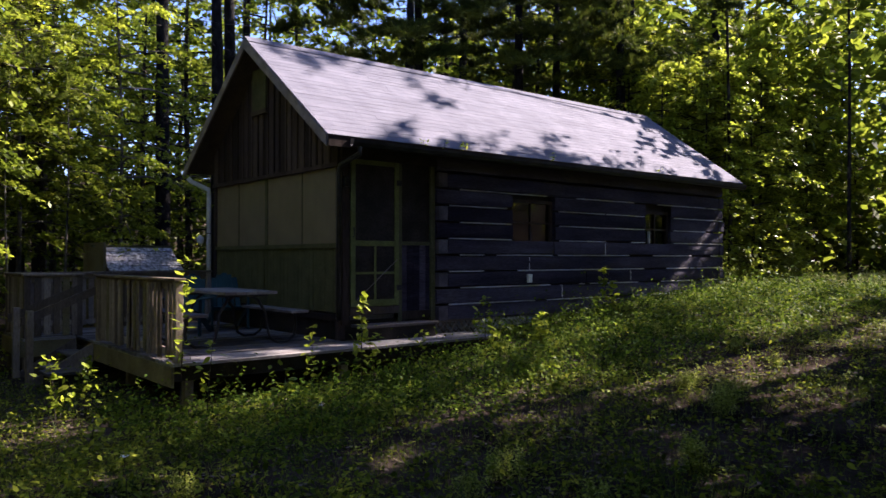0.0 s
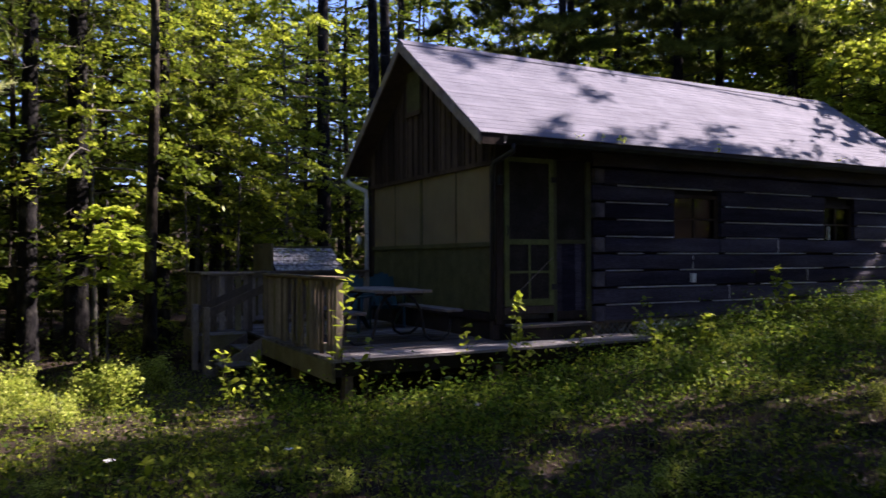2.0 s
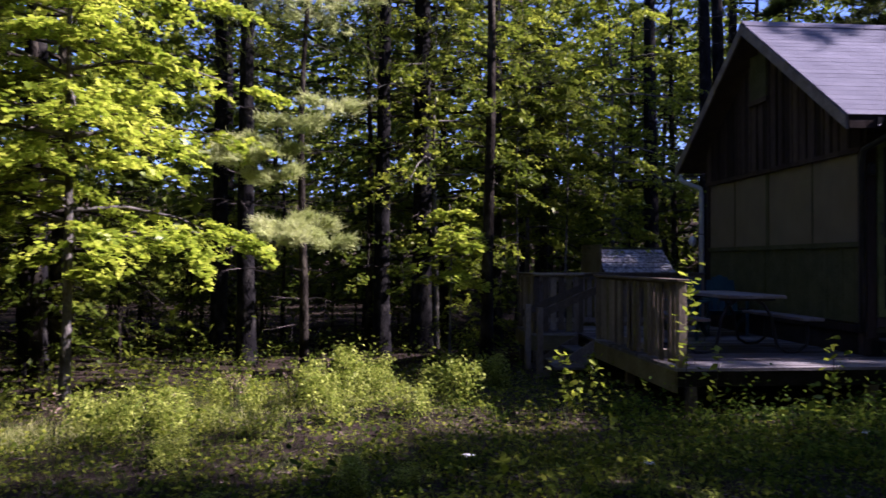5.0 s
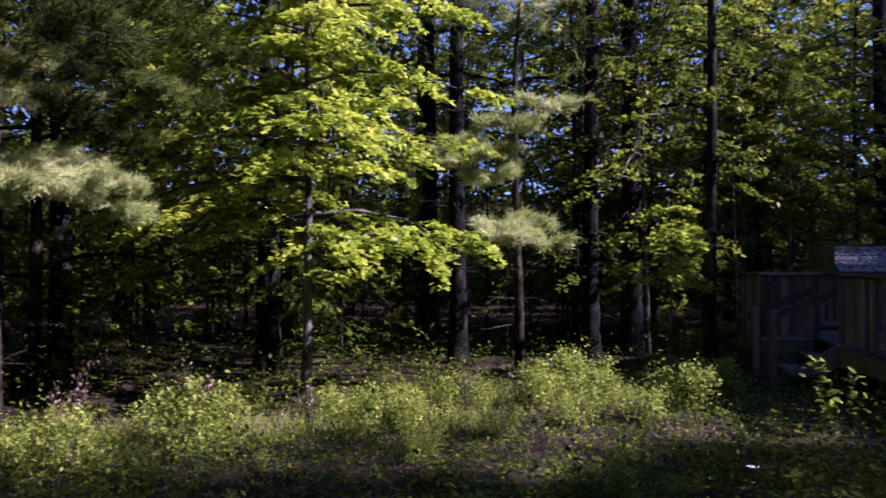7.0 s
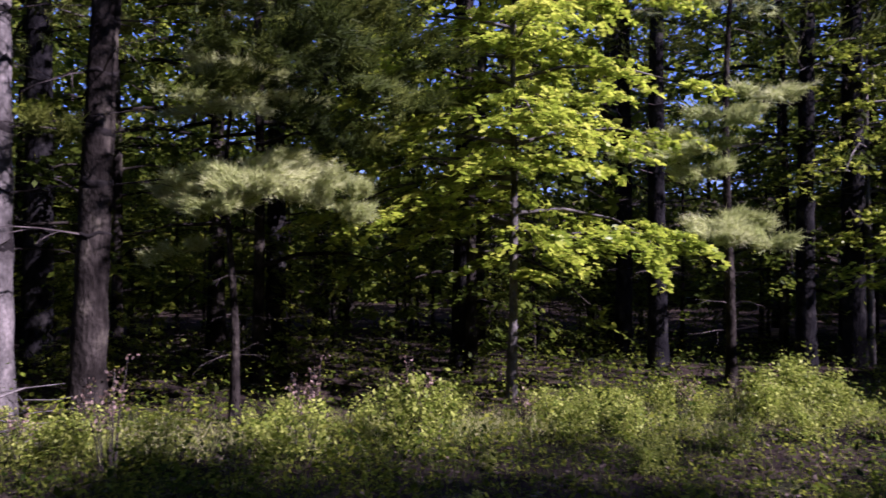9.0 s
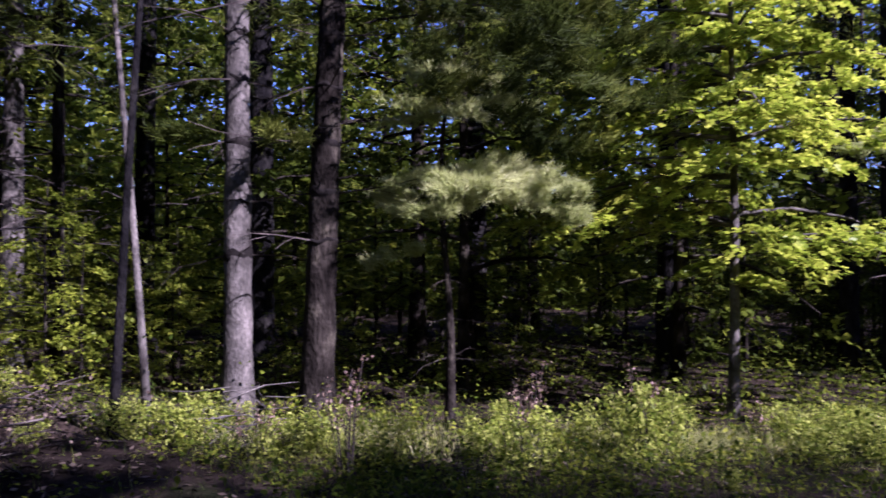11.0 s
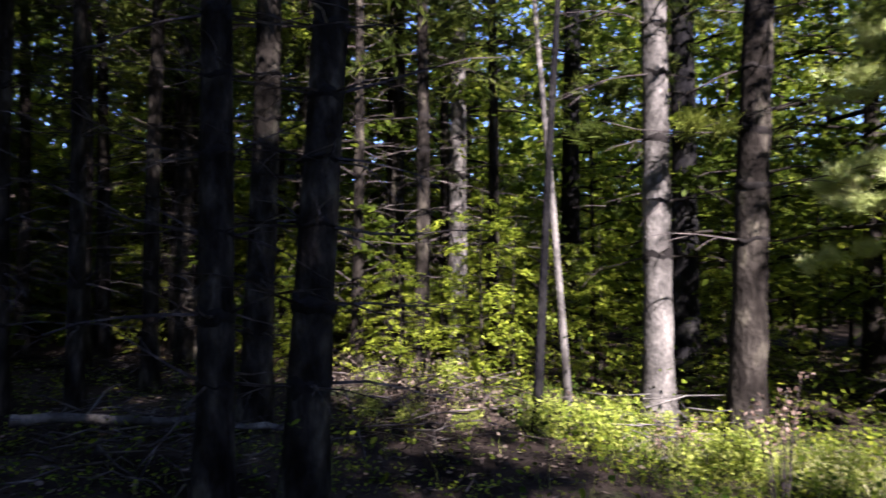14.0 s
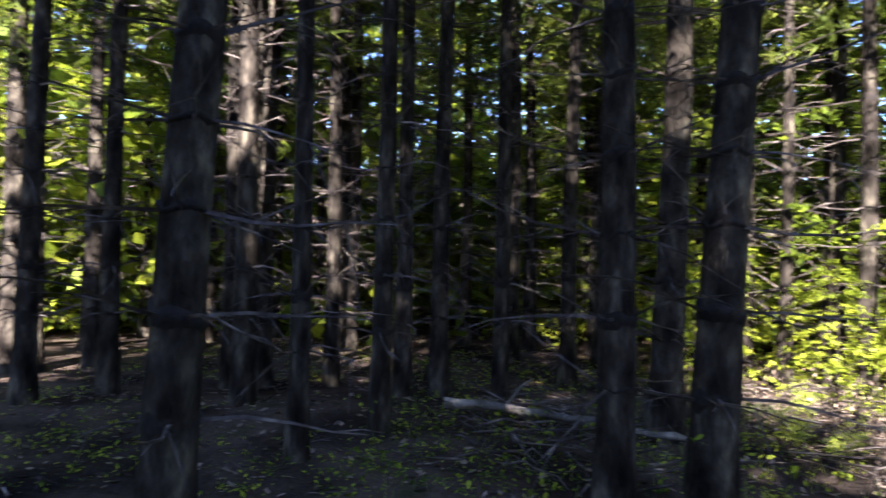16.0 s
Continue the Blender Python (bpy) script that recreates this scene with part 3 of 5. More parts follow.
step = thing("door_step", "grey wooden step box below the screen door", "step")
part("tread", Build().box((0.15, -0.42, 0.63), (1.5, -0.05, 0.67)), M_DECK, step, bevel=0.005)
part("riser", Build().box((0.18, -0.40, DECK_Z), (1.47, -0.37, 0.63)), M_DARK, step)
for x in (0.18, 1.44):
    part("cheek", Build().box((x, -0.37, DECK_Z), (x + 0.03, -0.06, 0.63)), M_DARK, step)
lat = thing("lattice_skirt", "weathered diamond lattice closing the gap under the wall", "lattice")
for s in (-1, 1):
    for k in range(9):
        x = 1.5 + k * 0.125
        a, c = (x, x + 0.2) if s > 0 else (x + 0.2, x)
        part("slat", Build().tube([(a, -0.06 - 0.006 * s, 0.40), (c, -0.06 - 0.006 * s, 0.62)], [0.014, 0.014], 4), M_RAIL, lat)
part("rail", Build().box((1.45, -0.08, 0.61), (2.75, -0.045, 0.65)), M_RAIL, lat)

# ---- deck ----
DX, DY0, DY1, DXR = -2.76, -0.98, 4.5, 2.3
deck = thing("deck", "low weathered grey timber deck round the porch corner", "deck")
y, k = DY0, 0
while y < DY1 - 0.02:
    w = 0.138
    x1 = DXR if y + w < -0.06 else -0.035
    part("plank", Build().box((DX - 0.02 + rnd.uniform(-0.01, 0.01), y, DECK_Z - 0.036 + rnd.uniform(0, 0.003)), (x1, y + w, DECK_Z + rnd.uniform(-0.003, 0.002))), M_DECK, deck)
    y += w + 0.006
part("fascia", Build().box((DX - 0.035, DY0 + 0.03, DECK_Z - 0.27), (DX, 2.13, DECK_Z - 0.04)), M_FRESH, deck, "pale new fascia board")
EXT = -3.52
y = 3.10
while y < DY1 - 0.02:
    part("plank", Build().box((EXT, y, DECK_Z - 0.036), (DX - 0.034, y + 0.138, DECK_Z + rnd.uniform(-0.003, 0.002))), M_DECK, deck)
    y += 0.144
part("fascia", Build().box((EXT, 3.06, DECK_Z - 0.27), (DX - 0.04, 3.095, DECK_Z - 0.04)), M_FRESH, deck)
part("fascia", Build().box((EXT - 0.035, 3.06, DECK_Z - 0.27), (EXT, DY1, DECK_Z - 0.04)), M_FRESH, deck)
part("pier", Build().box((EXT + 0.02, 3.12, -0.45), (EXT + 0.12, 3.22, DECK_Z - 0.04)), M_RAIL, deck)
part("pier", Build().box((EXT + 0.02, 4.3, -0.45), (EXT + 0.12, 4.4, DECK_Z - 0.04)), M_RAIL, deck)
part("fascia", Build().box((DX + 0.002, DY0 + 0.12, DECK_Z - 0.22), (DXR, DY0 + 0.155, DECK_Z - 0.04)), M_DARK, deck)
for x in (-2.6, -1.3, 0.1, 1.6):
    part("joist", Build().box((x, DY0 + 0.158, DECK_Z - 0.2), (x + 0.05, 0.0 if x > 0 else DY1, DECK_Z - 0.04)), M_RAIL, deck)
for x, y in ((-2.6, -0.85), (-2.6, 1.2), (-2.6, 4.3), (-0.5, -0.85), (1.6, -0.85)):
    part("pier", Build().box((x, y, -0.45), (x + 0.1, y + 0.1, DECK_Z - 0.04)), M_RAIL, deck)

RAIL_Z = 1.41


def railing(a, b, label):
    """A railing from a to b with posts, rails and flat balusters."""
    a, b = Vector((*a, 0)), Vector((*b, 0))
    d = (b - a).normalized()
    ang = math.atan2(d.y, d.x)
    L = (b - a).length
    r = thing("railing", label, "railing", group="deck railings", at=(a.x, a.y, DECK_Z))
    r.rotation_euler = (0, 0, ang)
    h = RAIL_Z - DECK_Z
    part("top_rail", Build().box((-0.06, -0.07, h - 0.035), (L + 0.06, 0.07, h)), M_RAIL, r, bevel=0.006)
    part("upper_rail", Build().box((0.0, -0.02, h - 0.125), (L, 0.02, h - 0.037)), M_RAIL, r)
    part("lower_rail", Build().box((0.0, -0.02, 0.07), (L, 0.02, 0.15)), M_RAIL, r)
    n = max(1, round(L / 1.6))
    for i in range(n + 1):
        x = L * i / n
        part("post", Build().box((x - 0.045, -0.045, 0.0), (x + 0.045, 0.045, h - 0.036)), M_RAIL, r, bevel=0.006)
    x = 0.1
    while x < L - 0.08:
        if rnd.random() > 0.06:
            w = rnd.uniform(0.075, 0.095)
            part("baluster", Build().box((x, -0.045, 0.03 + rnd.uniform(-0.01, 0.02)), (x + w, -0.022, h - 0.06)), M_FRESH if rnd.random() < 0.1 else M_RAIL, r)
        x += 0.128
    return r


railing((DX + 0.05, 2.15), (DX + 0.05, DY0 + 0.06), "weathered wooden deck railing with flat balusters")
railing((EXT + 0.06, 3.15), (DX + 0.02, 3.15), "short weathered deck railing beside the steps")
railing((EXT + 0.06, DY1 - 0.06), (EXT + 0.06, 3.27), "weathered railing closing the side platform")
railing((-0.15, DY1 - 0.06), (EXT + 0.18, DY1 - 0.06), "weathered wooden railing along the far deck edge")

stairs = thing("deck_steps", "weathered wooden steps with handrails leading down from the deck", "stairs")
run = 0.26
for i in range(3):
    z = DECK_Z - 0.19 * (i + 1)
    x = DX - 0.04 - run * i
    part("tread", Build().box((x - run - 0.02, 2.17, z - 0.035), (x, 3.05, z)), M_DECK, stairs, bevel=0.005)
for y in (2.15, 3.05):
    part("stringer", Build().prism([(DX - 0.04, DECK_Z - 0.02), (DX - 0.04, DECK_Z - 0.3), (DX - 0.75, -0.35), (DX - 0.9, -0.35), (DX - 0.9, -0.08)], y - 0.02, y + 0.02, 1), M_RAIL, stairs)
    part("newel_post", Build().box((DX - 0.9, y - 0.045, -0.35), (DX - 0.81, y + 0.045, 0.92)), M_RAIL, stairs, bevel=0.008)
    part("handrail", Build().prism([(DX + 0.05, RAIL_Z - 0.28), (DX + 0.05, RAIL_Z - 0.16), (DX - 0.95, 0.82), (DX - 0.95, 0.70)], y - 0.025 + 0.07, y + 0.02 + 0.07, 1), M_RAIL, stairs)
blk = thing("step_block", "low plank-topped step block beside the deck", "step")
part("top", Build().box((-3.5, 1.65, 0.06), (-3.05, 2.15, 0.10)), M_DECK, blk, bevel=0.005)
part("base", Build().box((-3.45, 1.7, -0.4), (-3.1, 2.1, 0.06)), M_DARK, blk)

# ---- furniture on the deck ----
TC = Vector((-1.42, 0.70, DECK_Z))
table = thing("picnic_table", "picnic table with weathered plank top and bent black pipe legs", "table", at=TC)
for k in range(5):
    x = -0.37 + k * 0.15
    part("top_plank", Build().box((x, -0.8, 0.705), (x + 0.142, 0.8, 0.745)), M_DECK, table, bevel=0.004)
for s in (-1, 1):
    part("bench_seat", Build().box((s * 0.72 - 0.13, -0.8, 0.43), (s * 0.72 + 0.13, 0.8, 0.468)), M_DECK, table, bevel=0.005)
for y in (-0.52, 0.52):
    for s in (-1, 1):
        pts = [(s * 0.1, y, 0.69), (s * 0.22, y, 0.62), (s * 0.33, y, 0.45), (s * 0.36, y, 0.25), (s * 0.40, y, 0.09), (s * 0.50, y, 0.03), (s * 0.66, y, 0.03), (s * 0.77, y, 0.10), (s * 0.80, y, 0.25), (s * 0.78, y, 0.41)]
        part("leg", Build().tube(pts, [0.021] * len(pts), 8), M_METAL_D, table, smooth=True)
    part("cross_bar", Build().box((-0.36, y - 0.02, 0.665), (0.36, y + 0.02, 0.70)), M_METAL_D, table)


def adirondack():
    c = thing("adirondack_chair", "teal plastic slatted garden chair facing the steps", "chair", group="deck chairs")
    for k in range(5):
        x = -0.25 + k * 0.105
        top = 0.98 - 0.035 * abs(k - 2) ** 1.5
        m = Matrix.Translation((0, 0.22, 0.30)) @ Matrix.Rotation(radians(-22), 4, "X") @ Matrix.Rotation(radians((k - 2) * -2.0), 4, "Y")
        part("back_slat", Build().box((x, -0.012, 0.0), (x + 0.088, 0.012, top - 0.30), m), M_TEAL, c, bevel=0.005)
    for k in range(5):
        y = -0.28 + k * 0.1
        part("seat_slat", Build().box((-0.26, y, 0.375 - (k * 0.02)), (0.26, y + 0.088, 0.395 - (k * 0.02))), M_TEAL, c, bevel=0.004)
    for s in (-1, 1):
        part("arm", Build().box((s * 0.33 - 0.065, -0.34, 0.55), (s * 0.33 + 0.065, 0.36, 0.575)), M_TEAL, c, bevel=0.008)
        part("front_leg", Build().box((s * 0.29 - 0.015, -0.30, 0.0), (s * 0.29 + 0.015, -0.19, 0.55)), M_TEAL, c)
        part("back_leg", Build().prism([(-0.28, 0.39), (-0.28, 0.30), (0.50, 0.0), (0.62, 0.0), (0.30, 0.20)], s * 0.275 - 0.014, s * 0.275 + 0.014, 0), M_TEAL, c)
    part("back_brace", Build().box((-0.28, 0.33, 0.52), (0.28, 0.36, 0.59)), M_TEAL, c)
    return c


chair = adirondack()
chair.matrix_basis = pose(-1.45, 2.2, DECK_Z, 0, 0, -35)
copy_thing(chair, pose(-0.5, 2.75, DECK_Z, 0, 0, -15))

# ---- storage box on the deck ----
shed = thing("storage_box", "plywood storage box behind the deck, grey mossy shingled roof with painted sun dapples", "storage box", at=(-1.18, 5.55, 0.0))
shed.rotation_euler = (0, 0, radians(8))
shed.scale = (1.3, 1.2, 1.45)
part("end_wall", Build().box((-0.58, -0.36, 0), (-0.54, 0.36, 1.33)), M_FRESH, shed, "olive plywood end board")
part("side_wall", Build().box((-0.54, -0.34, 0), (0.50, -0.31, 0.93)), M_RAIL, shed)
part("side_wall", Build().box((-0.54, 0.31, 0), (0.50, 0.34, 0.93)), M_RAIL, shed)
part("end_wall", Build().box((0.50, -0.34, 0), (0.53, 0.34, 0.93)), M_RAIL, shed)
part("roof", Build().prism([(-0.44, 0.91), (0, 1.22), (0.44, 0.91), (0.44, 0.96), (0, 1.27), (-0.44, 0.96)], -0.535, 0.57, 0), M_BOARD, shed)
for k in range(5):
    for j in range(6):
        m = Matrix.Translation((0, -0.46, 0.955)) @ Matrix.Rotation(math.atan2(0.31, 0.44), 4, "X") @ Matrix.Translation((0, k * 0.108, 0.008)) @ Matrix.Rotation(-0.08, 4, "X")
        part("shingle", Build().box((-0.53 + j * 0.184, 0, 0), (-0.53 + j * 0.184 + 0.18, 0.13, 0.016), m), M_MOSS_DAPPLE, shed)
part("ridge_board", Build().box((-0.60, -0.05, 1.272), (0.60, 0.05, 1.30)), M_TRIM, shed)

# ---- trees ----
nrng = np.random.default_rng(11)
trng = random.Random(21)


def trunk_build(b, h, r, lean=(0, 0), n=8, rings=12, flare=1.35, wob=0.05, bend=0.012):
    pts, rad = [], []
    ph = trng.uniform(0, 6)
    for i in range(rings + 1):
        t = i / rings
        zz = -0.25 + (h + 0.25) * t
        pts.append((lean[0] * t * h + bend * h * math.sin(ph + t * 5) * t, lean[1] * t * h + bend * h * math.cos(ph * 1.3 + t * 4) * t, zz))
        rad.append(max(0.008, r * (1 - 0.85 * t) * (1 + (flare - 1) * math.exp(-max(0, zz) / 0.3))))
    b.tube(pts, rad, n, True, wob, trng)
    return pts


def fan_leaves(rows, twigs, per, size, shape, flat, droop, thick):
    """Leaves set along side twigs of each bough. rows: x, y, z, heading, length, width, rise and sag of a bough."""
    rows = np.repeat(np.asarray(rows, dtype=float), twigs, 0)
    n = len(rows)
    u = nrng.uniform(0.12, 1.0, n)
    side = np.where(nrng.random(n) < 0.5, -1.0, 1.0)
    head = rows[:, 3] + side * nrng.uniform(0.25, 1.25, n)
    tl = rows[:, 5] * nrng.uniform(0.45, 1.15, n) * np.minimum(1.0, 0.35 + 1.6 * u) * (1.15 - 0.5 * u)
    p = rows[:, :3] + (rows[:, 4] * u)[:, None] * np.stack([np.cos(rows[:, 3]), np.sin(rows[:, 3]), rows[:, 6] - rows[:, 7] * u], 1)
    p[:, 2] += nrng.normal(0, 1, n) * thick * rows[:, 5]
    i = np.repeat(np.arange(n), per)
    k = len(i)
    f = nrng.uniform(0.05, 1.05, k)
    c = p[i] + (tl[i] * f)[:, None] * np.stack([np.cos(head[i]), np.sin(head[i]), -0.35 * f], 1) + nrng.normal(0, 0.55 * size, (k, 3)) * np.array([1, 1, 0.45])
    return leaves(nrng, c, size * nrng.uniform(0.55, 1.3, k), shape, flat, droop, heading=head[i] + nrng.normal(0, 0.9, k))


def broadleaf(name, label, h, r, crown_base, crown_r, boughs, per, size, mat, bark, shape=LEAF4, flat=0.6, lean=(0, 0), category="tree", group="", thick=0.12, tiers=0.0, width=0.5, droop=0.3, sag=0.5, twigs=8, given=()):
    """A leafy tree at the origin: tapered trunk, boughs in turn up its height, leaves in flat fans along their twigs. given: boughs of their own as height, heading, length and width."""
    t = thing(name, label, category, group)
    b = Build()
    pts = trunk_build(b, h, r, lean, n=8)
    rows = []
    plan = [(z, radians(a), L, W, True) for z, a, L, W in given]
    for k in range(boughs):
        f = (k + trng.random()) / boughs
        z = crown_base + (h - crown_base) * f
        if tiers:
            z = crown_base + round((z - crown_base) / tiers) * tiers + trng.uniform(-0.12, 0.12)
        L = crown_r * (0.4 + 0.6 * math.sin(math.pi * min(1, 0.25 + 0.72 * f))) * trng.uniform(0.45, 1.1)
        plan.append((z, k * 2.4 + trng.uniform(-0.5, 0.5), L, L * width * trng.uniform(0.8, 1.2), False))
    for z, a, L, W, own in plan:
        rise = trng.uniform(0.15, 0.4)
        tz = min(0.98, max(0.03, (z - rise * L * 0.6) / h))
        i = tz * 12
        p0 = Vector(pts[int(i)]).lerp(Vector(pts[min(12, int(i) + 1)]), i - int(i))
        sg = sag * trng.uniform(0.7, 1.3)
        rows.append((p0.x, p0.y, p0.z, a, L, W, rise, sg))
        line = [p0 + Vector((math.cos(a), math.sin(a), rise - sg * u)) * L * u + Vector((trng.uniform(-.03, .03), trng.uniform(-.03, .03), 0)) * (u > 0) for u in (0, 0.3, 0.6, 0.9)]
        r0 = max(0.009, min(r * 0.45, 0.012 * L + r * 0.1))
        b.tube(line, [r0, r0 * 0.75, r0 * 0.5, 0.004], 4, False)
    tagged(part("trunk", b, bark, t, smooth=True), kind="stuff")
    me = quads("crown", fan_leaves(rows, twigs, max(3, per // twigs), size, shape, flat, droop, thick), len(shape), mat)
    tagged(part("crown", me, mat, t), kind="stuff")
    return t


def put_tree(t, x, y, turn=0.0, s=1.0, sz=None, lean=(1, 0, 0)):
    t.matrix_basis = Matrix.Translation((x, y, ground_z(x, y))) @ Matrix.Rotation(radians(lean[2]), 4, Vector((-lean[1], lean[0], 0))) @ Matrix.Rotation(turn, 4, "Z") @ Matrix.Diagonal((s, s, sz or s, 1))
    return t


def plant(protos, used, x, y, s=1.0, sz=None, tilt=0.0):
    """Sets a copy of the next tree of a kind; the first round uses the trees themselves."""
    k = used[0]
    used[0] += 1
    m = Matrix.Translation((x, y, ground_z(x, y))) @ Matrix.Rotation(trng.uniform(0, 6.28), 4, "Z") @ Matrix.Rotation(trng.uniform(-tilt, tilt), 4, "X") @ Matrix.Diagonal((s, s, sz or s, 1))
    if k < len(protos):
        protos[k].matrix_basis = m
        return protos[k]
    return copy_thing(protos[k % len(protos)], m)


def needles(rng, centres, dirs, length, per, width):
    """Sprays of needles about centres along dirs: thin triangles."""
    n = len(centres)
    idx = np.repeat(np.arange(n), per)
    base = centres[idx] + rng.normal(0, 0.3, (n * per, 1)) * length * dirs[idx]
    d = dirs[idx] + rng.normal(0, 0.52, (n * per, 3))
    d /= np.linalg.norm(d, axis=1)[:, None] + 1e-9
    s = np.cross(d, rng.normal(0, 1, (n * per, 3)))
    s /= np.linalg.norm(s, axis=1)[:, None] + 1e-9
    ln = length * rng.uniform(0.6, 1.2, n * per)[:, None]
    return np.stack([base - s * width, base + s * width, base + d * ln], 1).reshape(-1, 3)


def conifer(name, label, h, r, dead_from, live_from, reach, sprays, whorl=0.6, group="", bark=None, per=10, length=0.15, width=0.007, dead_reach=0.9, droop=0.0, taper=0.8, dead_n=(3, 5), needle=None, given=()):
    """A pine at the origin: a straight trunk with rings of dead branches and a live top. given: low live boughs as height, heading, length, width and tufts."""
    t = thing(name, label, "tree", group)
    b = Build()
    rings = int(h / 0.3)
    pts, rad = [], []
    ph = trng.uniform(0, 6)
    for i in range(rings + 1):
        f = i / rings
        z = -0.3 + (h + 0.3) * f
        k = 1.06 if i % 2 == 0 else 1.0
        pts.append((0.06 * math.sin(ph + f * 6) * f * 2, 0.06 * math.cos(ph + f * 5) * f * 2, z))
        rad.append(max(0.015, r * (1 - taper * f) * k * (1 + 0.30 * math.exp(-max(0, z) / 0.25))))
    b.tube(pts, rad, 12, True, 0.04, trng)
    part("trunk", b, bark or M_BARK, t, smooth=True)
    d, scar = Build(), Build()
    cen, dirs = [], []
    z = dead_from
    while z < h - 0.3:
        f = z / h
        live = z >= live_from
        n = trng.randint(4, 6) if live else trng.randint(*dead_n)
        a0 = trng.uniform(0, 6)
        for k in range(n):
            a = a0 + k * 2 * math.pi / n + trng.uniform(-0.3, 0.3)
            rr = r * (1 - taper * f)
            dirv = Vector((math.cos(a), math.sin(a), trng.uniform(-0.12, 0.3) - (droop if live else 0)))
            L = (trng.uniform(0.25, 1.0) * dead_reach) if not live else reach * (1.05 - 0.85 * (z - live_from) / (h - live_from)) * trng.uniform(0.7, 1.1)
            p = Vector((0, 0, z)) + Vector((dirv.x, dirv.y, 0)) * rr * 0.7
            line = [p]
            v = dirv.normalized()
            segs = 4
            for _ in range(segs):
                v = (v + Vector((trng.uniform(-0.22, 0.22), trng.uniform(-0.22, 0.22), trng.uniform(-0.2, 0.14)))).normalized()
                p = p + v * L / segs
                line.append(p)
            br = max(0.004, min(0.02, rr * 0.12) * (0.5 + 0.5 * L / max(reach, dead_reach)))
            d.tube(line, [br * (1 - 0.8 * i / segs) for i in range(segs + 1)], 3, False)
            for _ in range(2 if not live else 0):
                q = line[trng.randint(1, 3)]
                w = (v + Vector((trng.uniform(-1, 1), trng.uniform(-1, 1), trng.uniform(-0.5, 0.3)))).normalized()
                d.tube([q, q + w * L * 0.2, q + w * L * 0.36 + Vector((0, 0, -0.03))], [br * 0.45, br * 0.3, 0.002], 3, False)
            if live:
                for i in range(sprays):
                    f2 = trng.uniform(0.25, 1.05) * segs
                    j = min(segs - 1, int(f2))
                    q = line[j].lerp(line[j + 1], f2 - j)
                    off = Vector((trng.uniform(-1, 1), trng.uniform(-1, 1), trng.uniform(-0.15, 0.15))) * L * 0.22
                    cen.append(tuple(q + off))
                    dirs.append(tuple((v + off.normalized() * 0.8 + Vector((0, 0, 0.3))).normalized()))
        if z < 6 and r > 0.1:
            hh = trng.uniform(0.012, 0.05)
            i = min(rings - 1, int((z + 0.3) / (h + 0.3) * rings))
            q = Vector(pts[i]).lerp(Vector(pts[i + 1]), (z + 0.3) / (h + 0.3) * rings - i)
            rr = max(rad[i], rad[i + 1])
            s0 = len(scar.v)
            scar.tube([(q.x, q.y, z - hh * 1.4), (q.x, q.y, z - hh * 0.5), (q.x, q.y, z + hh * 0.5), (q.x, q.y, z + hh * 1.3)], [rr * 0.93, rr * 1.03, rr * 1.04, rr * 0.93], 12, False, 0.07, trng)
            for c in range(12):
                up, k1 = trng.uniform(-0.03, 0.03), trng.uniform(0.25, 1.5)
                for row in range(4):
                    v = scar.v[s0 + row * 12 + c]
                    scar.v[s0 + row * 12 + c] = (v[0], v[1], z + (v[2] - z) * k1 + up)
        z += whorl * trng.uniform(0.85, 1.15)
    if scar.v:
        tagged(part("branch_scar", scar, M_RING, t, smooth=True), kind="stuff")
    tagged(part("deadwood", d, M_TWIG, t), kind="stuff")
    for z, a, L, W, tufts in given:
        a = radians(a)
        side = Vector((-math.sin(a), math.cos(a), 0))
        p, v = Vector((0, 0, z)), Vector((math.cos(a), math.sin(a), 0.22))
        line = [p + v * L * u - Vector((0, 0, 0.42 * L * u * u)) + side * 0.05 * math.sin(5 * u + z) for u in (0, 0.2, 0.4, 0.6, 0.8, 1.0)]
        d.tube(line, [0.010 + 0.006 * L - 0.0019 * L * i for i in range(6)], 5, False)
        for k in range(int(7 * L)):
            u, sg = trng.uniform(0.2, 1.0), trng.choice((-1, 1))
            j = min(4, int(u * 5))
            q = line[j].lerp(line[j + 1], u * 5 - j)
            w = (v.normalized() * trng.uniform(0.4, 1.0) + side * sg).normalized()
            tl = W * trng.uniform(0.5, 1.1) * (1.2 - 0.55 * u)
            end = q + w * tl - Vector((0, 0, 0.18 * tl))
            d.tube([q, q.lerp(end, 0.5) + Vector((0, 0, 0.03)), end], [0.006, 0.004, 0.002], 3, False)
            for _ in range(tufts):
                f = trng.uniform(0.15, 1.08)
                cen.append(tuple(q.lerp(end, f) + Vector((trng.gauss(0, 0.045), trng.gauss(0, 0.045), trng.gauss(0, 0.03)))))
                dirs.append(tuple((w + Vector((0, 0, 0.35))).normalized()))
    cen, dirs = np.array(cen), np.array(dirs)
    tagged(part("crown", quads("crown", needles(nrng, cen, dirs, length, per, width), 3, needle or M_NEEDLE), needle or M_NEEDLE, t), kind="stuff")
    return t


PLANT = "plantation pines"
PLANT_LABEL = "straight plantation pine with dark rings and dead branch stubs"
P_PINE = [conifer("pine_tree", PLANT_LABEL, 11, 0.15, 0.8, lf, 1.9, 10, group=PLANT, dead_reach=1.3, per=7, length=0.28, width=0.018, whorl=0.42, dead_n=(4, 6)) for lf in (4.2, 5.2, 4.6)]
U_PINE, PINES = [0], []


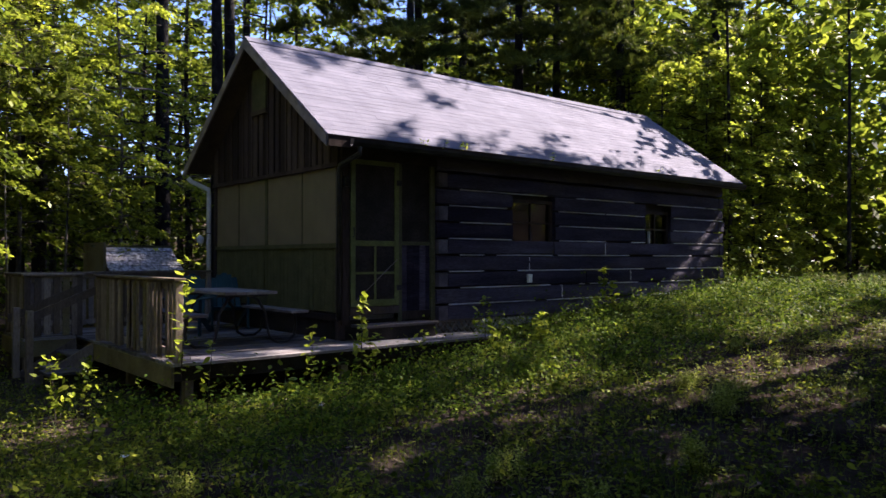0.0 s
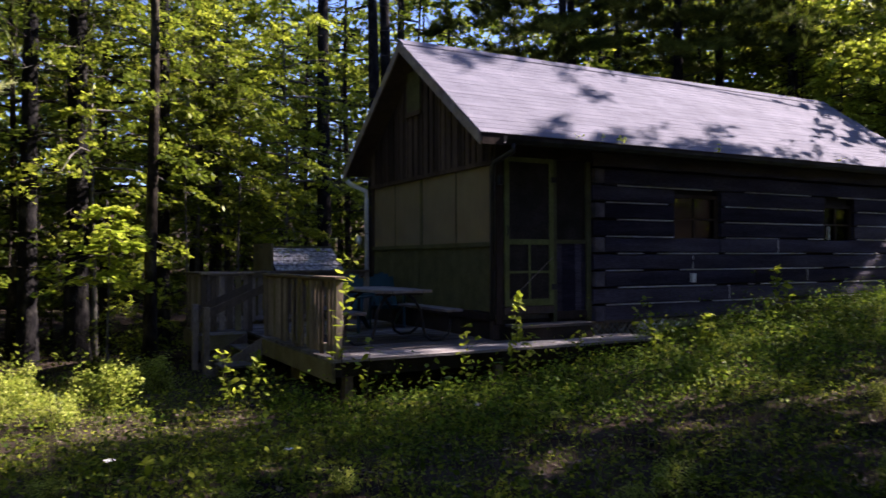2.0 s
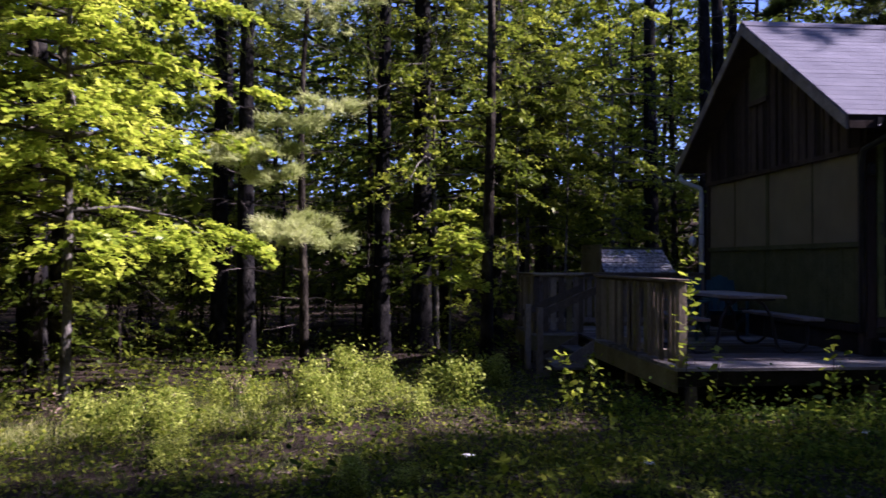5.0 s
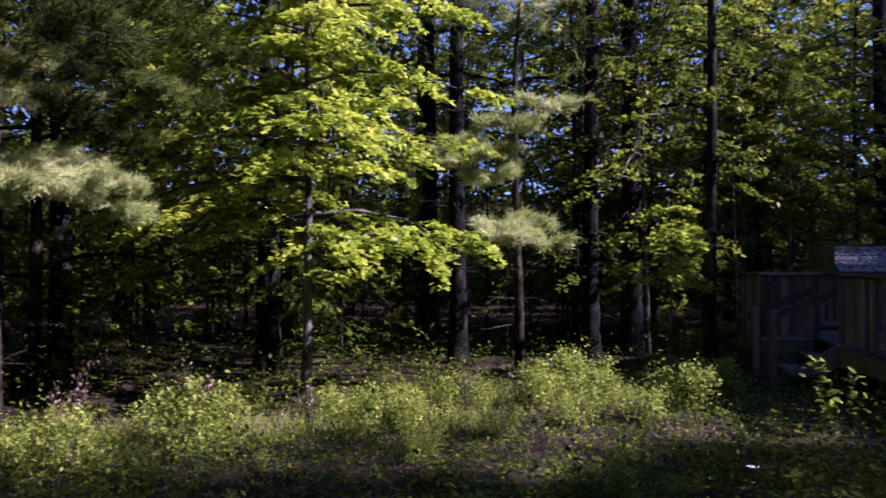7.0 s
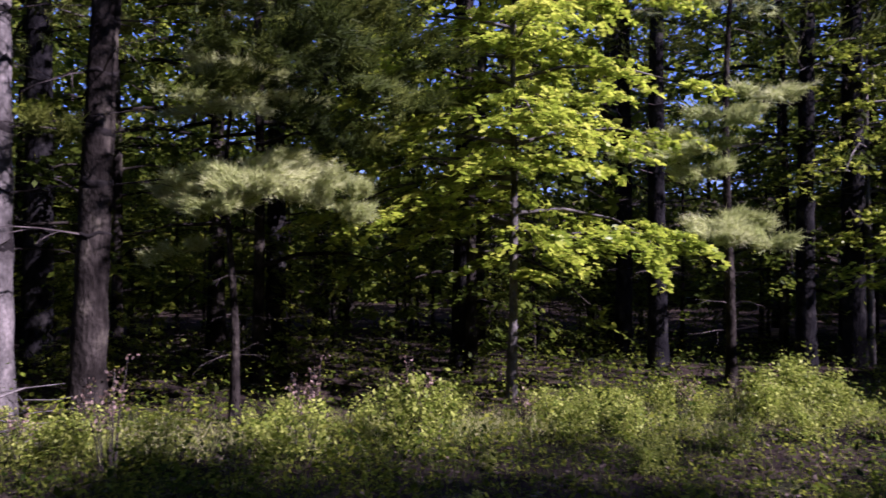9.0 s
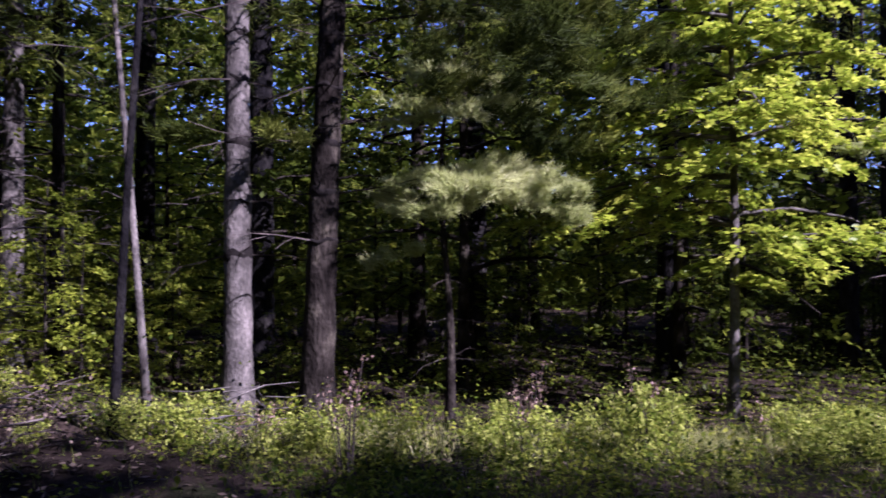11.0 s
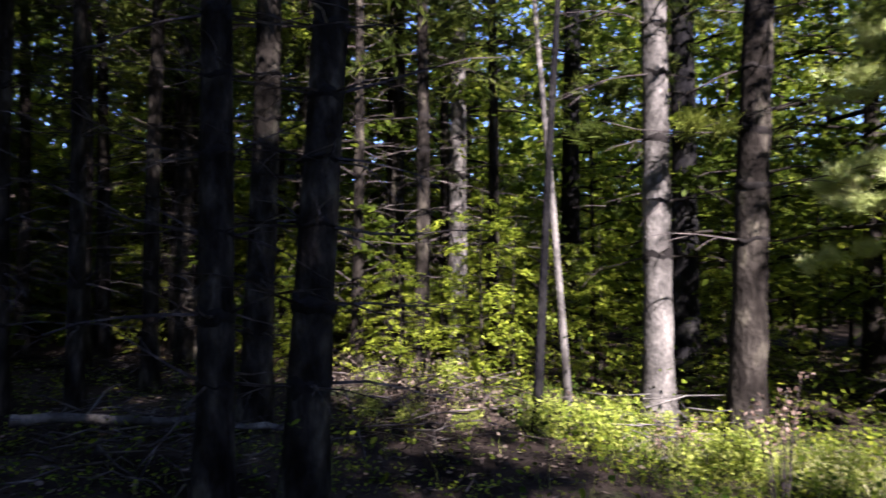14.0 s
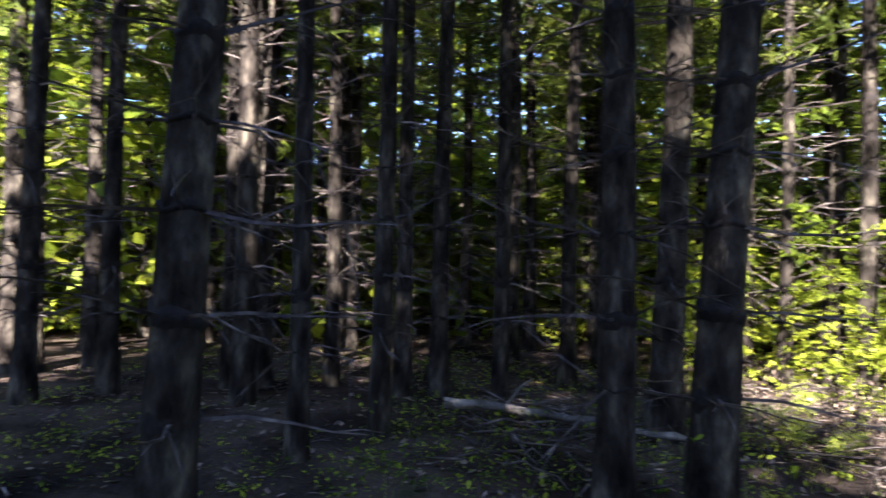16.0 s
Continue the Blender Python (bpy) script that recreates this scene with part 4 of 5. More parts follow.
def pine(x, y, r=0.15, h=11.0):
    PINES.append((x, y))
    s = r / 0.15
    return plant(P_PINE, U_PINE, x, y, 0.2 + 0.8 * s if s > 1 else 0.35 + 0.65 * s, h / 11.0, 0.012)


LEANS = {(-12.2, -7.43): -2.6, (-11.13, -10.03): -2.4, (-14.22, -7.32): -1.0}


# trunks at the edge of the plantation, as they stand
for x, y, r in ((-12.2, -7.43, 0.13), (-12.4, -7.92, 0.096), (-14.22, -7.32, 0.13), (-11.13, -10.03, 0.142), (-15.74, -8.69, 0.094), (-15.7, -9.32, 0.088), (-14.04, -9.62, 0.063), (-13.28, -10.07, 0.08),
                (-14.84, -11.08, 0.115), (-16.82, -7.95, 0.084), (-16.1, -10.56, 0.095), (-15.01, -12.52, 0.091), (-14.46, -13.02, 0.1), (-15.69, -11.57, 0.087), (-15.39, -11.24, 0.077),
                (-17.49, -3.26, 0.09), (-17.33, -5.38, 0.089), (-18.6, -4.4, 0.1)):
    p = pine(x, y, r)
    if (x, y) in LEANS:
        foot = p.matrix_basis.translation.copy()
        p.matrix_basis = Matrix.Translation(foot) @ Matrix.Rotation(radians(LEANS[(x, y)]), 4, "X") @ Matrix.Translation(-foot) @ p.matrix_basis
prng = random.Random(3)
for i in range(40):
    for _ in range(40):
        x, y = prng.uniform(-23, -15.5), prng.uniform(-15.5, -4.5)
        if all((x - a) ** 2 + (y - c) ** 2 > 1.7 for a, c in PINES) and not (x > -18 and y > -13):
            break
    pine(x, y, prng.uniform(0.08, 0.15), prng.uniform(9, 11))

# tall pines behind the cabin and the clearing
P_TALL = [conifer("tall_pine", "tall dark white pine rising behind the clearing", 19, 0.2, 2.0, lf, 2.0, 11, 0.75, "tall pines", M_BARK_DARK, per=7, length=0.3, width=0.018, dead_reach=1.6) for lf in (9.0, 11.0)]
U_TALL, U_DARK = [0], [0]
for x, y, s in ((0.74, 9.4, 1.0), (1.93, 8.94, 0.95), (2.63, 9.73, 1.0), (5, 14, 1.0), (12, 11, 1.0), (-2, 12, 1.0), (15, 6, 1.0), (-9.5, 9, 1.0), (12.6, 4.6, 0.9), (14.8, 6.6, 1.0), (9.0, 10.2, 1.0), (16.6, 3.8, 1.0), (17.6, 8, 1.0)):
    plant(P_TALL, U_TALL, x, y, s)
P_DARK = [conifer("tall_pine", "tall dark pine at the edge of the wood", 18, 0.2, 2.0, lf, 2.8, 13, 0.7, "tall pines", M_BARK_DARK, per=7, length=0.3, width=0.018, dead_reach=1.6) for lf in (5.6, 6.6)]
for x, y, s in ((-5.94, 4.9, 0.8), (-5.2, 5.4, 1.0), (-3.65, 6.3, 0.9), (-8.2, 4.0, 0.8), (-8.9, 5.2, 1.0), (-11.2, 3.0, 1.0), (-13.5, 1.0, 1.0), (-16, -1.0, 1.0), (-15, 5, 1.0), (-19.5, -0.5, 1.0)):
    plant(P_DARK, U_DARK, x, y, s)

# pines with low live boughs at the sunny edge
put_tree(conifer("white_pine", "stout pale-barked pine with long dead limbs in the sun", 14, 0.15, 1.6, 4.6, 2.6, 18, 0.55, "edge pines", M_BARK_GREY, per=18, length=0.16, width=0.006, dead_reach=1.5, dead_n=(2, 3),
                 given=((2.75, 15, 0.9, 0.4, 12), (2.85, 200, 0.8, 0.35, 10), (3.6, 170, 1.3, 0.5, 9), (4.0, 60, 1.2, 0.5, 9))), -13.52, -3.63)
put_tree(conifer("white_pine", "stout shaggy-barked pine with spreading low boughs", 14, 0.165, 1.8, 4.2, 3.0, 26, 0.5, "edge pines", M_BARK, per=20, length=0.15, width=0.005, droop=0.1, dead_reach=1.4, dead_n=(2, 3),
                 given=tuple((3.25 + 0.18 * k, (38, 62, 20, 48, 5, 76)[k % 6], 2.5 + 0.3 * (k % 4), 0.95, 12) for k in range(12))), -12.7, -3.36, 0.0, lean=(0.835, 0.55, 1.6))
put_tree(conifer("young_pine", "young pine with soft sunlit needle boughs", 4.4, 0.06, 0.8, 3.4, 1.2, 30, 0.40, "edge pines", M_BARK, per=30, length=0.13, width=0.0045, dead_reach=0.7, needle=M_NEEDLE_SUN,
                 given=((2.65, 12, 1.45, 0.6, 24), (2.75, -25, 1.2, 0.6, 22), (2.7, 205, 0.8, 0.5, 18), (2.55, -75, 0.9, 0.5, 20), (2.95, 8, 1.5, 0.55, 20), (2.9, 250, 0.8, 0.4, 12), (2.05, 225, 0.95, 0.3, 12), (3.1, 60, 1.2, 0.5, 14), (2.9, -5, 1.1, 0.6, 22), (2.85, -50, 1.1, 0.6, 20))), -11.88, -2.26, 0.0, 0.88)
put_tree(conifer("young_pine", "young pine with drooping sunlit boughs beside the maple", 7.5, 0.075, 0.8, 5.2, 1.2, 18, 0.42, "edge pines", M_BARK, per=26, length=0.14, width=0.0055, dead_reach=0.7, needle=M_NEEDLE_SUN,
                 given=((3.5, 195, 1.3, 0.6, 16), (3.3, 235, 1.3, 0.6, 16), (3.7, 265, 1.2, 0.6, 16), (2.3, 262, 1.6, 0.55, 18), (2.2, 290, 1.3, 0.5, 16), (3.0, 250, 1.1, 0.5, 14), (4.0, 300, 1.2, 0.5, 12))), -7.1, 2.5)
put_tree(conifer("white_pine", "white pine with wide boughs over the bank", 13.5, 0.2, 2.5, 9.5, 3.6, 24, 0.6, "edge pines", M_BARK, per=20, length=0.17, width=0.008, dead_reach=1.5, droop=0.04,
                 given=tuple((4.9 + 0.21 * k, 140 + 62 * math.sin(2.1 * k + 0.4), 3.6 + 0.45 * (k % 4), 1.4, 8) for k in range(20))), 4.6, -6.9)
# white pines behind the cabin, whose boughs hang out over the ridge
for x, y, a0 in ((7.83, 8.3, 190), (13.2, 7.6, 215), (10.4, 6.6, 235)):
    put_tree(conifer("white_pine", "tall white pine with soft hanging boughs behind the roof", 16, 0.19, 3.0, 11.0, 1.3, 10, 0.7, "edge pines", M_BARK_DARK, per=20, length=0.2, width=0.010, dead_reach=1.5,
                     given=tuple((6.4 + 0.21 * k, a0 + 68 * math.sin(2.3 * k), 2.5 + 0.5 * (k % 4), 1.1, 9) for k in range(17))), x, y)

# unseen tree added to dapple the forest edge and foreground
put_tree(broadleaf("forest_tree", "tall slim tree with a high thin crown, unseen, added for shade", 13, 0.12, 5.6, 2.6, 18, 90, 0.16, M_LEAF, M_BARK, group="forest trees"), -3.5, -9.9)
# slim trees in front of the plantation
put_tree(broadleaf("thin_tree", "slender straight dark sapling at the sunny edge", 10, 0.042, 8.4, 1.0, 5, 70, 0.11, M_LEAF, M_BARK_DARK, lean=(0.036, 0.040)), -13.45, -5.06)
put_tree(broadleaf("thin_tree", "slender crooked sapling leaning by its neighbour", 9.5, 0.040, 8.2, 1.0, 5, 70, 0.11, M_LEAF, M_BARK_GREY, lean=(-0.050, -0.057)), -13.93, -4.35)
put_tree(broadleaf("thin_tree", "bare slender grey stem behind the deck", 5.5, 0.035, 3.4, 1.3, 9, 160, 0.12, M_LEAF, M_BARK_GREY), -2.2, 6.3)
put_tree(broadleaf("thin_tree", "bare slender grey stem behind the deck", 5.0, 0.03, 3.0, 1.3, 9, 160, 0.12, M_LEAF, M_BARK_GREY), -3.3, 5.6)

put_tree(conifer("white_pine", "pale-barked pine deeper in the sunlit gap", 13, 0.16, 1.2, 5.5, 2.2, 14, 0.55, "edge pines", M_BARK_GREY, per=14, length=0.18, width=0.009, dead_reach=1.4), -18.16, -3.47, 2.0)
put_tree(broadleaf("forest_tree", "grey-barked tree with its foot in the sun", 11, 0.11, 3.4, 1.3, 18, 100, 0.1, M_LEAF, M_BARK, group="forest trees"), -4.29, 2.95)
# the sunlit maple
put_tree(broadleaf("maple_tree", "young sunlit maple with tiers of yellow-green leaves", 6.8, 0.06, 2.9, 1.75, 32, 520, 0.068, M_MAPLE, M_BARK_GREY, MAPLE8, flat=0.74, thick=0.05, tiers=0.6, lean=(0.012, 0.02), droop=0.35, sag=0.42, twigs=13, width=0.5,
                   given=((2.35, 0, 2.05, 0.85), (2.2, -28, 1.9, 0.8), (2.55, 25, 1.9, 0.8), (2.3, -65, 1.5, 0.8), (2.4, 235, 1.0, 0.6), (2.6, 195, 1.9, 0.6), (2.85, 170, 2.0, 0.6), (2.4, 186, 2.0, 0.35), (2.7, 225, 1.5, 0.7), (1.85, 210, 0.5, 0.25), (1.7, -20, 0.4, 0.2), (3.4, 20, 1.8, 0.8),
                          (3.6, -30, 1.7, 0.8), (3.1, 215, 1.7, 0.8), (3.4, 250, 1.5, 0.8), (3.0, -80, 1.3, 0.7), (4.1, 10, 1.9, 0.8), (4.3, 190, 1.8, 0.8), (4.4, -60, 1.5, 0.8), (4.0, 235, 1.7, 0.8), (3.8, 180, 1.9, 0.8), (2.9, 190, 2.35, 0.95), (3.35, 202, 2.3, 0.95), (3.9, 192, 2.2, 0.95), (2.6, 212, 1.9, 0.8), (4.5, 205, 2.0, 0.9))), -9.62, 0.18, 0.0, 1.1)
put_tree(broadleaf("maple_sapling", "small maple sapling with a sunlit spray of leaves", 2.6, 0.025, 1.5, 0.9, 11, 150, 0.078, M_MAPLE, M_BARK_GREY, MAPLE8, flat=0.78), -4.9, 2.7)

# the wood round the clearing
FOREST = "leafy green tree of the surrounding wood"
P_NEAR = [broadleaf("forest_tree", FOREST, 9.5, 0.09, cb, 2.5, 38, 220, 0.105, M_LEAF, M_BARK, group="forest trees") for cb in (0.9, 1.6, 1.2)]
P_CANOPY = [broadleaf("forest_tree", FOREST, 12.5, 0.12, cb, 3.0, 34, 72, 0.21, M_LEAF, M_BARK, group="forest trees") for cb in (2.6, 3.2, 3.0)]
P_LIME = [broadleaf("forest_tree", "bright lime-green young tree in the sun", 7.2, 0.06, cb, 2.1, 54, 184, 0.115, M_LIME_SUN, M_BARK, group="forest trees") for cb in (0.5, 0.9)]
P_GROVE = [broadleaf("forest_tree", "leafy young tree with a sunlit crown behind the deck", 7.8, 0.06, 2.3, 2.0, 38, 220, 0.10, M_LIME_SUN, M_BARK_GREY, group="forest trees")]
U_GROVE = [0]
for x, y, s in ((-4.9, 5.5, 0.95), (-2.9, 6.9, 1.0), (-0.9, 7.4, 1.05), (-1.9, 9.6, 1.3)):
    plant(P_GROVE, U_GROVE, x, y, s)
P_SHADE = [broadleaf("forest_tree", "dense leafy tree added out of view to shade the clearing", 12.5, 0.14, 3.9, 2.7, 84, 80, 0.26, M_LEAF, M_BARK, group="forest trees")]
U_NEAR, U_CAN, U_LIME, U_SHADE = [0], [0], [0], [0]
for x, y in ((-2.2, 8.4), (-4.6, 7.2), (1.0, 11.6), (4.4, 11.2), (8.2, 11.0), (11.6, 8.2),
             (-10.8, 2.2), (-13.0, -0.2), (-19.2, -3.2), (-18.9, -5.4), (-15.2, -0.4), (-6.2, 6.0)):
    plant(P_NEAR, U_NEAR, x, y, trng.uniform(0.8, 1.15))


P_UNDER = [broadleaf("understory_maple", "low leafy understory maple in the sun", 3.4, 0.03, 0.5, 1.35, 24, 150, 0.07, M_LIME_SUN, M_BARK, LEAF6, flat=0.68, group="understory maples") for _ in range(2)]
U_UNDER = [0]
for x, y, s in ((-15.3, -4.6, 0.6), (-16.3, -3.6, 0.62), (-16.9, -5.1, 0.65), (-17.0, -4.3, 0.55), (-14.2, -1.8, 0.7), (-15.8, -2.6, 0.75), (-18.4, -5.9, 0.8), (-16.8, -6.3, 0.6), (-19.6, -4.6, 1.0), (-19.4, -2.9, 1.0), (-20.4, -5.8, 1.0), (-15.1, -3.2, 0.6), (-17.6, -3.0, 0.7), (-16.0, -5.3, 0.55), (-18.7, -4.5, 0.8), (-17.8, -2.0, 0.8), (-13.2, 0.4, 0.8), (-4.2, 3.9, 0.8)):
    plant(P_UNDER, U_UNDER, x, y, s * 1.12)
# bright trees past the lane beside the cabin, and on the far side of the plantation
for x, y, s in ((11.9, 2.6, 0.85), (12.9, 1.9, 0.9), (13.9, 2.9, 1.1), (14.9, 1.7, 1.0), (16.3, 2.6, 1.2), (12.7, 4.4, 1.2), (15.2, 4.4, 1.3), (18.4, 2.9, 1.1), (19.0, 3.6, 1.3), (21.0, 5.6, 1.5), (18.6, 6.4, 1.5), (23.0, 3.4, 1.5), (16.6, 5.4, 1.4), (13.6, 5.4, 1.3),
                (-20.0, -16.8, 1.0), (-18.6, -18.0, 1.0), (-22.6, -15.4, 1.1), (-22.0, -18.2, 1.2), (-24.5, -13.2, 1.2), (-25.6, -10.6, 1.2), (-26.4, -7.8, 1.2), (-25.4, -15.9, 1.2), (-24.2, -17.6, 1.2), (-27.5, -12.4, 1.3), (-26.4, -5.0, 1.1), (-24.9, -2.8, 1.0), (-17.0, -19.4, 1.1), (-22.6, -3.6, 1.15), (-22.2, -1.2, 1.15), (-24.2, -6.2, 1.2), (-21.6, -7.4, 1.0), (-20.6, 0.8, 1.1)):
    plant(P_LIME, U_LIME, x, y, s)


def wooded(x, y):
    """Where the closed wood stands."""
    if -1 < x < 12.5 and 12.0 < y:
        return True
    if x > 13.5 and (y > 9 or y < -7.5):
        return True
    edge = 2.2 + 0.78 * (x + 10.0)          # line of the forest edge beyond the clearing
    if x < -1 and y > max(edge + 2.5, -3.0) and x > -34:
        return True
    return (y < -25 and not -20 < x < -8) or (x < -25 and not -9 < y < 6)


spots, wrng = [], random.Random(8)
for _ in range(9000):
    x, y = wrng.uniform(-34, 30), wrng.uniform(-30, 30)
    if (x + 4) ** 2 + (y + 1) ** 2 > 31 ** 2 or not wooded(x, y) or (-23 < x < -12.5 and -17 < y < -4.5):
        continue
    gap = 5.5 if y < -12 and x > -12 else (4.3 if x < -1 else 3.3)
    if all((x - a) ** 2 + (y - c) ** 2 > gap ** 2 for a, c in spots):
        spots.append((x, y))
for x, y in spots:
    plant(P_CANOPY, U_CAN, x, y, wrng.uniform(0.85, 1.15), wrng.uniform(0.8, 1.2))
for _ in range(8):
    f, o = wrng.random(), wrng.uniform(2.6, 7)
    plant(P_NEAR, U_NEAR, -15.5 + 12.5 * f - 0.6 * o, -3.6 + 9.6 * f + 0.8 * o, wrng.uniform(0.28, 0.46))
# unseen trees added on the sunny side to shade the bank and the clearing
for x, y, s in ((7.4, -10.8, 0.9), (-8.6, -13.4, 0.9), (-11.3, -14.6, 0.9)):
    plant(P_CANOPY, U_CAN, x, y, s)
for x, y, s in ((-2.0, -10.8, 0.9), (0.6, -10.2, 1.05), (3.0, -9.4, 1.1), (5.4, -9.4, 1.15), (8.0, -8.6, 1.1), (-0.8, -12.8, 1.1), (2.2, -12.2, 1.15), (5.4, -12.4, 1.2), (-3.2, -13.0, 1.1),
                (-4.8, -11.6, 0.8), (-6.8, -13.6, 0.9)):
    plant(P_SHADE, U_SHADE, x, y, s)
# more added shade trees, crowns above the view
P_HIGH = [broadleaf("forest_tree", "tall slim tree with a high leafy crown, added for its shade", 14, 0.13, 5.8, 2.7, 60, 80, 0.26, M_LEAF, M_BARK, group="forest trees")]
U_HIGH = [0]
for x, y, s in ((-1.8, -9.3, 1.0), (0.6, -8.4, 1.0), (-3.9, -10.2, 1.0), (6.2, -6.0, 0.95)):
    plant(P_HIGH, U_HIGH, x, y, s)
# tall pines added out of view past the bank, whose long shade crosses the clearing
P_WIDE = [conifer("white_pine", "tall wide-boughed white pine added past the bank for its shade", 19, 0.22, 3.0, 17.0, 1.6, 8, 0.9, "edge pines", M_BARK_DARK, per=8, length=0.32, width=0.02, dead_reach=1.5,
                  given=tuple((7.5 + 0.5 * k, 137.5 * k, 3.3 - 0.07 * k, 1.2, 7) for k in range(20)))]
U_WIDE = [0]
for x, y, s in ((14.2, -5.4, 1.0), (20.5, -4.0, 1.0)):
    plant(P_WIDE, U_WIDE, x, y, s)
# two trees added to block sun: over eave and deck, then the roof's left end
put_tree(broadleaf("forest_tree", "slim tree with a narrow leafy crown, added past the lane for shade", 12.6, 0.055, 6.6, 1.45, 34, 100, 0.16, M_LEAF, M_BARK, group="forest trees", lean=(0.0, 0.012)), 13.1, -1.7)
put_tree(broadleaf("forest_tree", "tall slim tree with a thin high crown, added beside the lane for shade", 15.8, 0.06, 12.3, 1.5, 12, 72, 0.18, M_LEAF, M_BARK, group="forest trees", lean=(0.0, -0.01)), 13.3, 1.5)
P_SCREEN = [broadleaf("forest_tree", "narrow bright young tree beside the lane", 8.0, 0.06, 0.8, 1.35, 54, 150, 0.115, M_LIME_SUN, M_BARK, group="forest trees")]
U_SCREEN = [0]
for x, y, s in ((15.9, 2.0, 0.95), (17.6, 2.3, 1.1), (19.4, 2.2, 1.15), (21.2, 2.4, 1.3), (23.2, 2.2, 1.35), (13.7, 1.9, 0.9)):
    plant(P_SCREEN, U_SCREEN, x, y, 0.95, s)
# low dark saplings that fill the wood behind the edge
for _ in range(48):
    f, o = wrng.random(), wrng.uniform(4, 9)
    plant(P_CANOPY, U_CAN, -15.0 + 13.0 * f - 0.6 * o, -3.3 + 9.6 * f + 0.8 * o, wrng.uniform(0.2, 0.36))


def far_woods():
    """The closing belt of the wood: clumps of leaves down to the ground."""
    k = 1900
    a = nrng.uniform(-0.35, 1.45 * np.pi, k)
    r = nrng.uniform(24, 36, k)
    z = np.where(a < 0.1, 6.0, np.where(a > 1.28 * np.pi, 7.0, 12.0)) * nrng.random(k) ** 1.2
    c0 = np.stack([-4 + r * np.cos(a), -1 + r * np.sin(a), z], 1)
    k2 = 300
    a2, r2 = nrng.uniform(2.3, 4.1, k2), nrng.uniform(20.5, 29, k2)
    c0 = np.concatenate([c0, np.stack([-4 + r2 * np.cos(a2), -1 + r2 * np.sin(a2), nrng.uniform(0.5, 5.0, k2)], 1)])
    k3 = 260
    a3, r3 = nrng.uniform(0.06, 0.75, k3), nrng.uniform(21, 30, k3)
    c0 = np.concatenate([c0, np.stack([-4 + r3 * np.cos(a3), -1 + r3 * np.sin(a3), nrng.uniform(2.0, 11.0, k3)], 1)])
    k += k2 + k3
    per = 60
    c = np.repeat(c0, per, 0) + nrng.normal(0, 1, (k * per, 3)) * np.array([1.3, 1.3, 0.55])
    c[:, 2] = np.abs(c[:, 2])
    me = quads("far_woods", leaves(nrng, c, nrng.uniform(0.28, 0.6, len(c)), LEAF4, 0.5), 4, M_LEAF)
    return tagged(part("far_woods", me, M_LEAF), "dense green woodland all round the clearing", "woods", kind="stuff")


far_woods()

# ---- undergrowth ----
def blocked(x, y):
    return (-0.1 < x < LEN + 0.1 and -0.12 < y < WID) or (DX - 0.1 < x < DXR and DY0 - 0.02 < y < DY1) or (-3.75 < x < -2.6 and 2.1 < y < DY1)


def patch(x, y, s, k):
    return 0.5 + 0.5 * noise.noise(Vector((x * s, y * s, k)))


def scatter(count, region, density):
    out = []
    while len(out) < count:
        x, y = nrng.uniform(region[0], region[1]), nrng.uniform(region[2], region[3])
        if nrng.random() < density(x, y):
            out.append((x, y))
    return out


def edge_line(x, y):
    """Distance in front of the forest edge, which runs from the plantation to behind the deck."""
    return (0.78 * (x + 10.0) - 1.2 - y) / 1.27


def herb_density(x, y):
    if blocked(x, y) or math.hypot(x + 6.6, y + 9.1) < 1.5:
        return 0
    d = 0.2 + 1.5 * max(0, patch(x, y, 0.55, 2.0) - 0.36) * (0.4 + patch(x, y, 1.7, 6.0))
    if x < -11 and y < -5:
        d *= 0.15
    if edge_line(x, y) < -1.2:
        d *= 0.12
    return d


def leafy_points(count, region, density, per, height, radius):
    pts = scatter(count, region, density)
    base = np.array([(x, y, ground_z(x, y)) for x, y in pts])
    c = np.repeat(base, per, 0)
    h = height * nrng.gamma(2.0, 0.5, len(pts))
    f = nrng.random(len(c))
    c[:, 2] += np.repeat(h, per) * f
    c[:, :2] += nrng.normal(0, 1, (len(c), 2)) * (radius * (0.5 + f))[:, None]
    return c


def near_path(x, y):
    return 0.2 + 0.8 / (1 + ((x + 6.5) ** 2 + (y + 7.5) ** 2) / 18.0)


REGION = (-17, 13, -9.8, 3.5)
c = leafy_points(27000, REGION, lambda x, y: herb_density(x, y) * near_path(x, y), 5, 0.075, 0.05)
tagged(part("low_weeds", quads("low_weeds", leaves(nrng, c, nrng.uniform(0.02, 0.052, len(c)), LEAF4, 0.68), 4, M_WEED), M_WEED), "low green weeds and seedlings covering the bank", "weeds", kind="stuff")
c = leafy_points(3000, REGION, lambda x, y: near_path(x, y) * herb_density(x, y) * (0.3 + patch(x, y, 0.9, 9.0)), 16, 0.26, 0.05)
tagged(part("tall_weeds", quads("tall_weeds", leaves(nrng, c, nrng.uniform(0.022, 0.06, len(c)), LEAF6, 0.55), 6, M_WEED), M_WEED), "taller leafy weeds scattered over the bank", "weeds", kind="stuff")
c = leafy_points(1300, (-20, -10.5, -14, -6), lambda x, y: max(0, patch(x, y, 0.8, 5.0) - 0.3) * 1.6, 7, 0.09, 0.06)
tagged(part("floor_herbs", quads("floor_herbs", leaves(nrng, c, nrng.uniform(0.02, 0.05, len(c)), LEAF4, 0.7), 4, M_WEED), M_WEED), "low herbs on the shaded plantation floor", "weeds", kind="stuff")
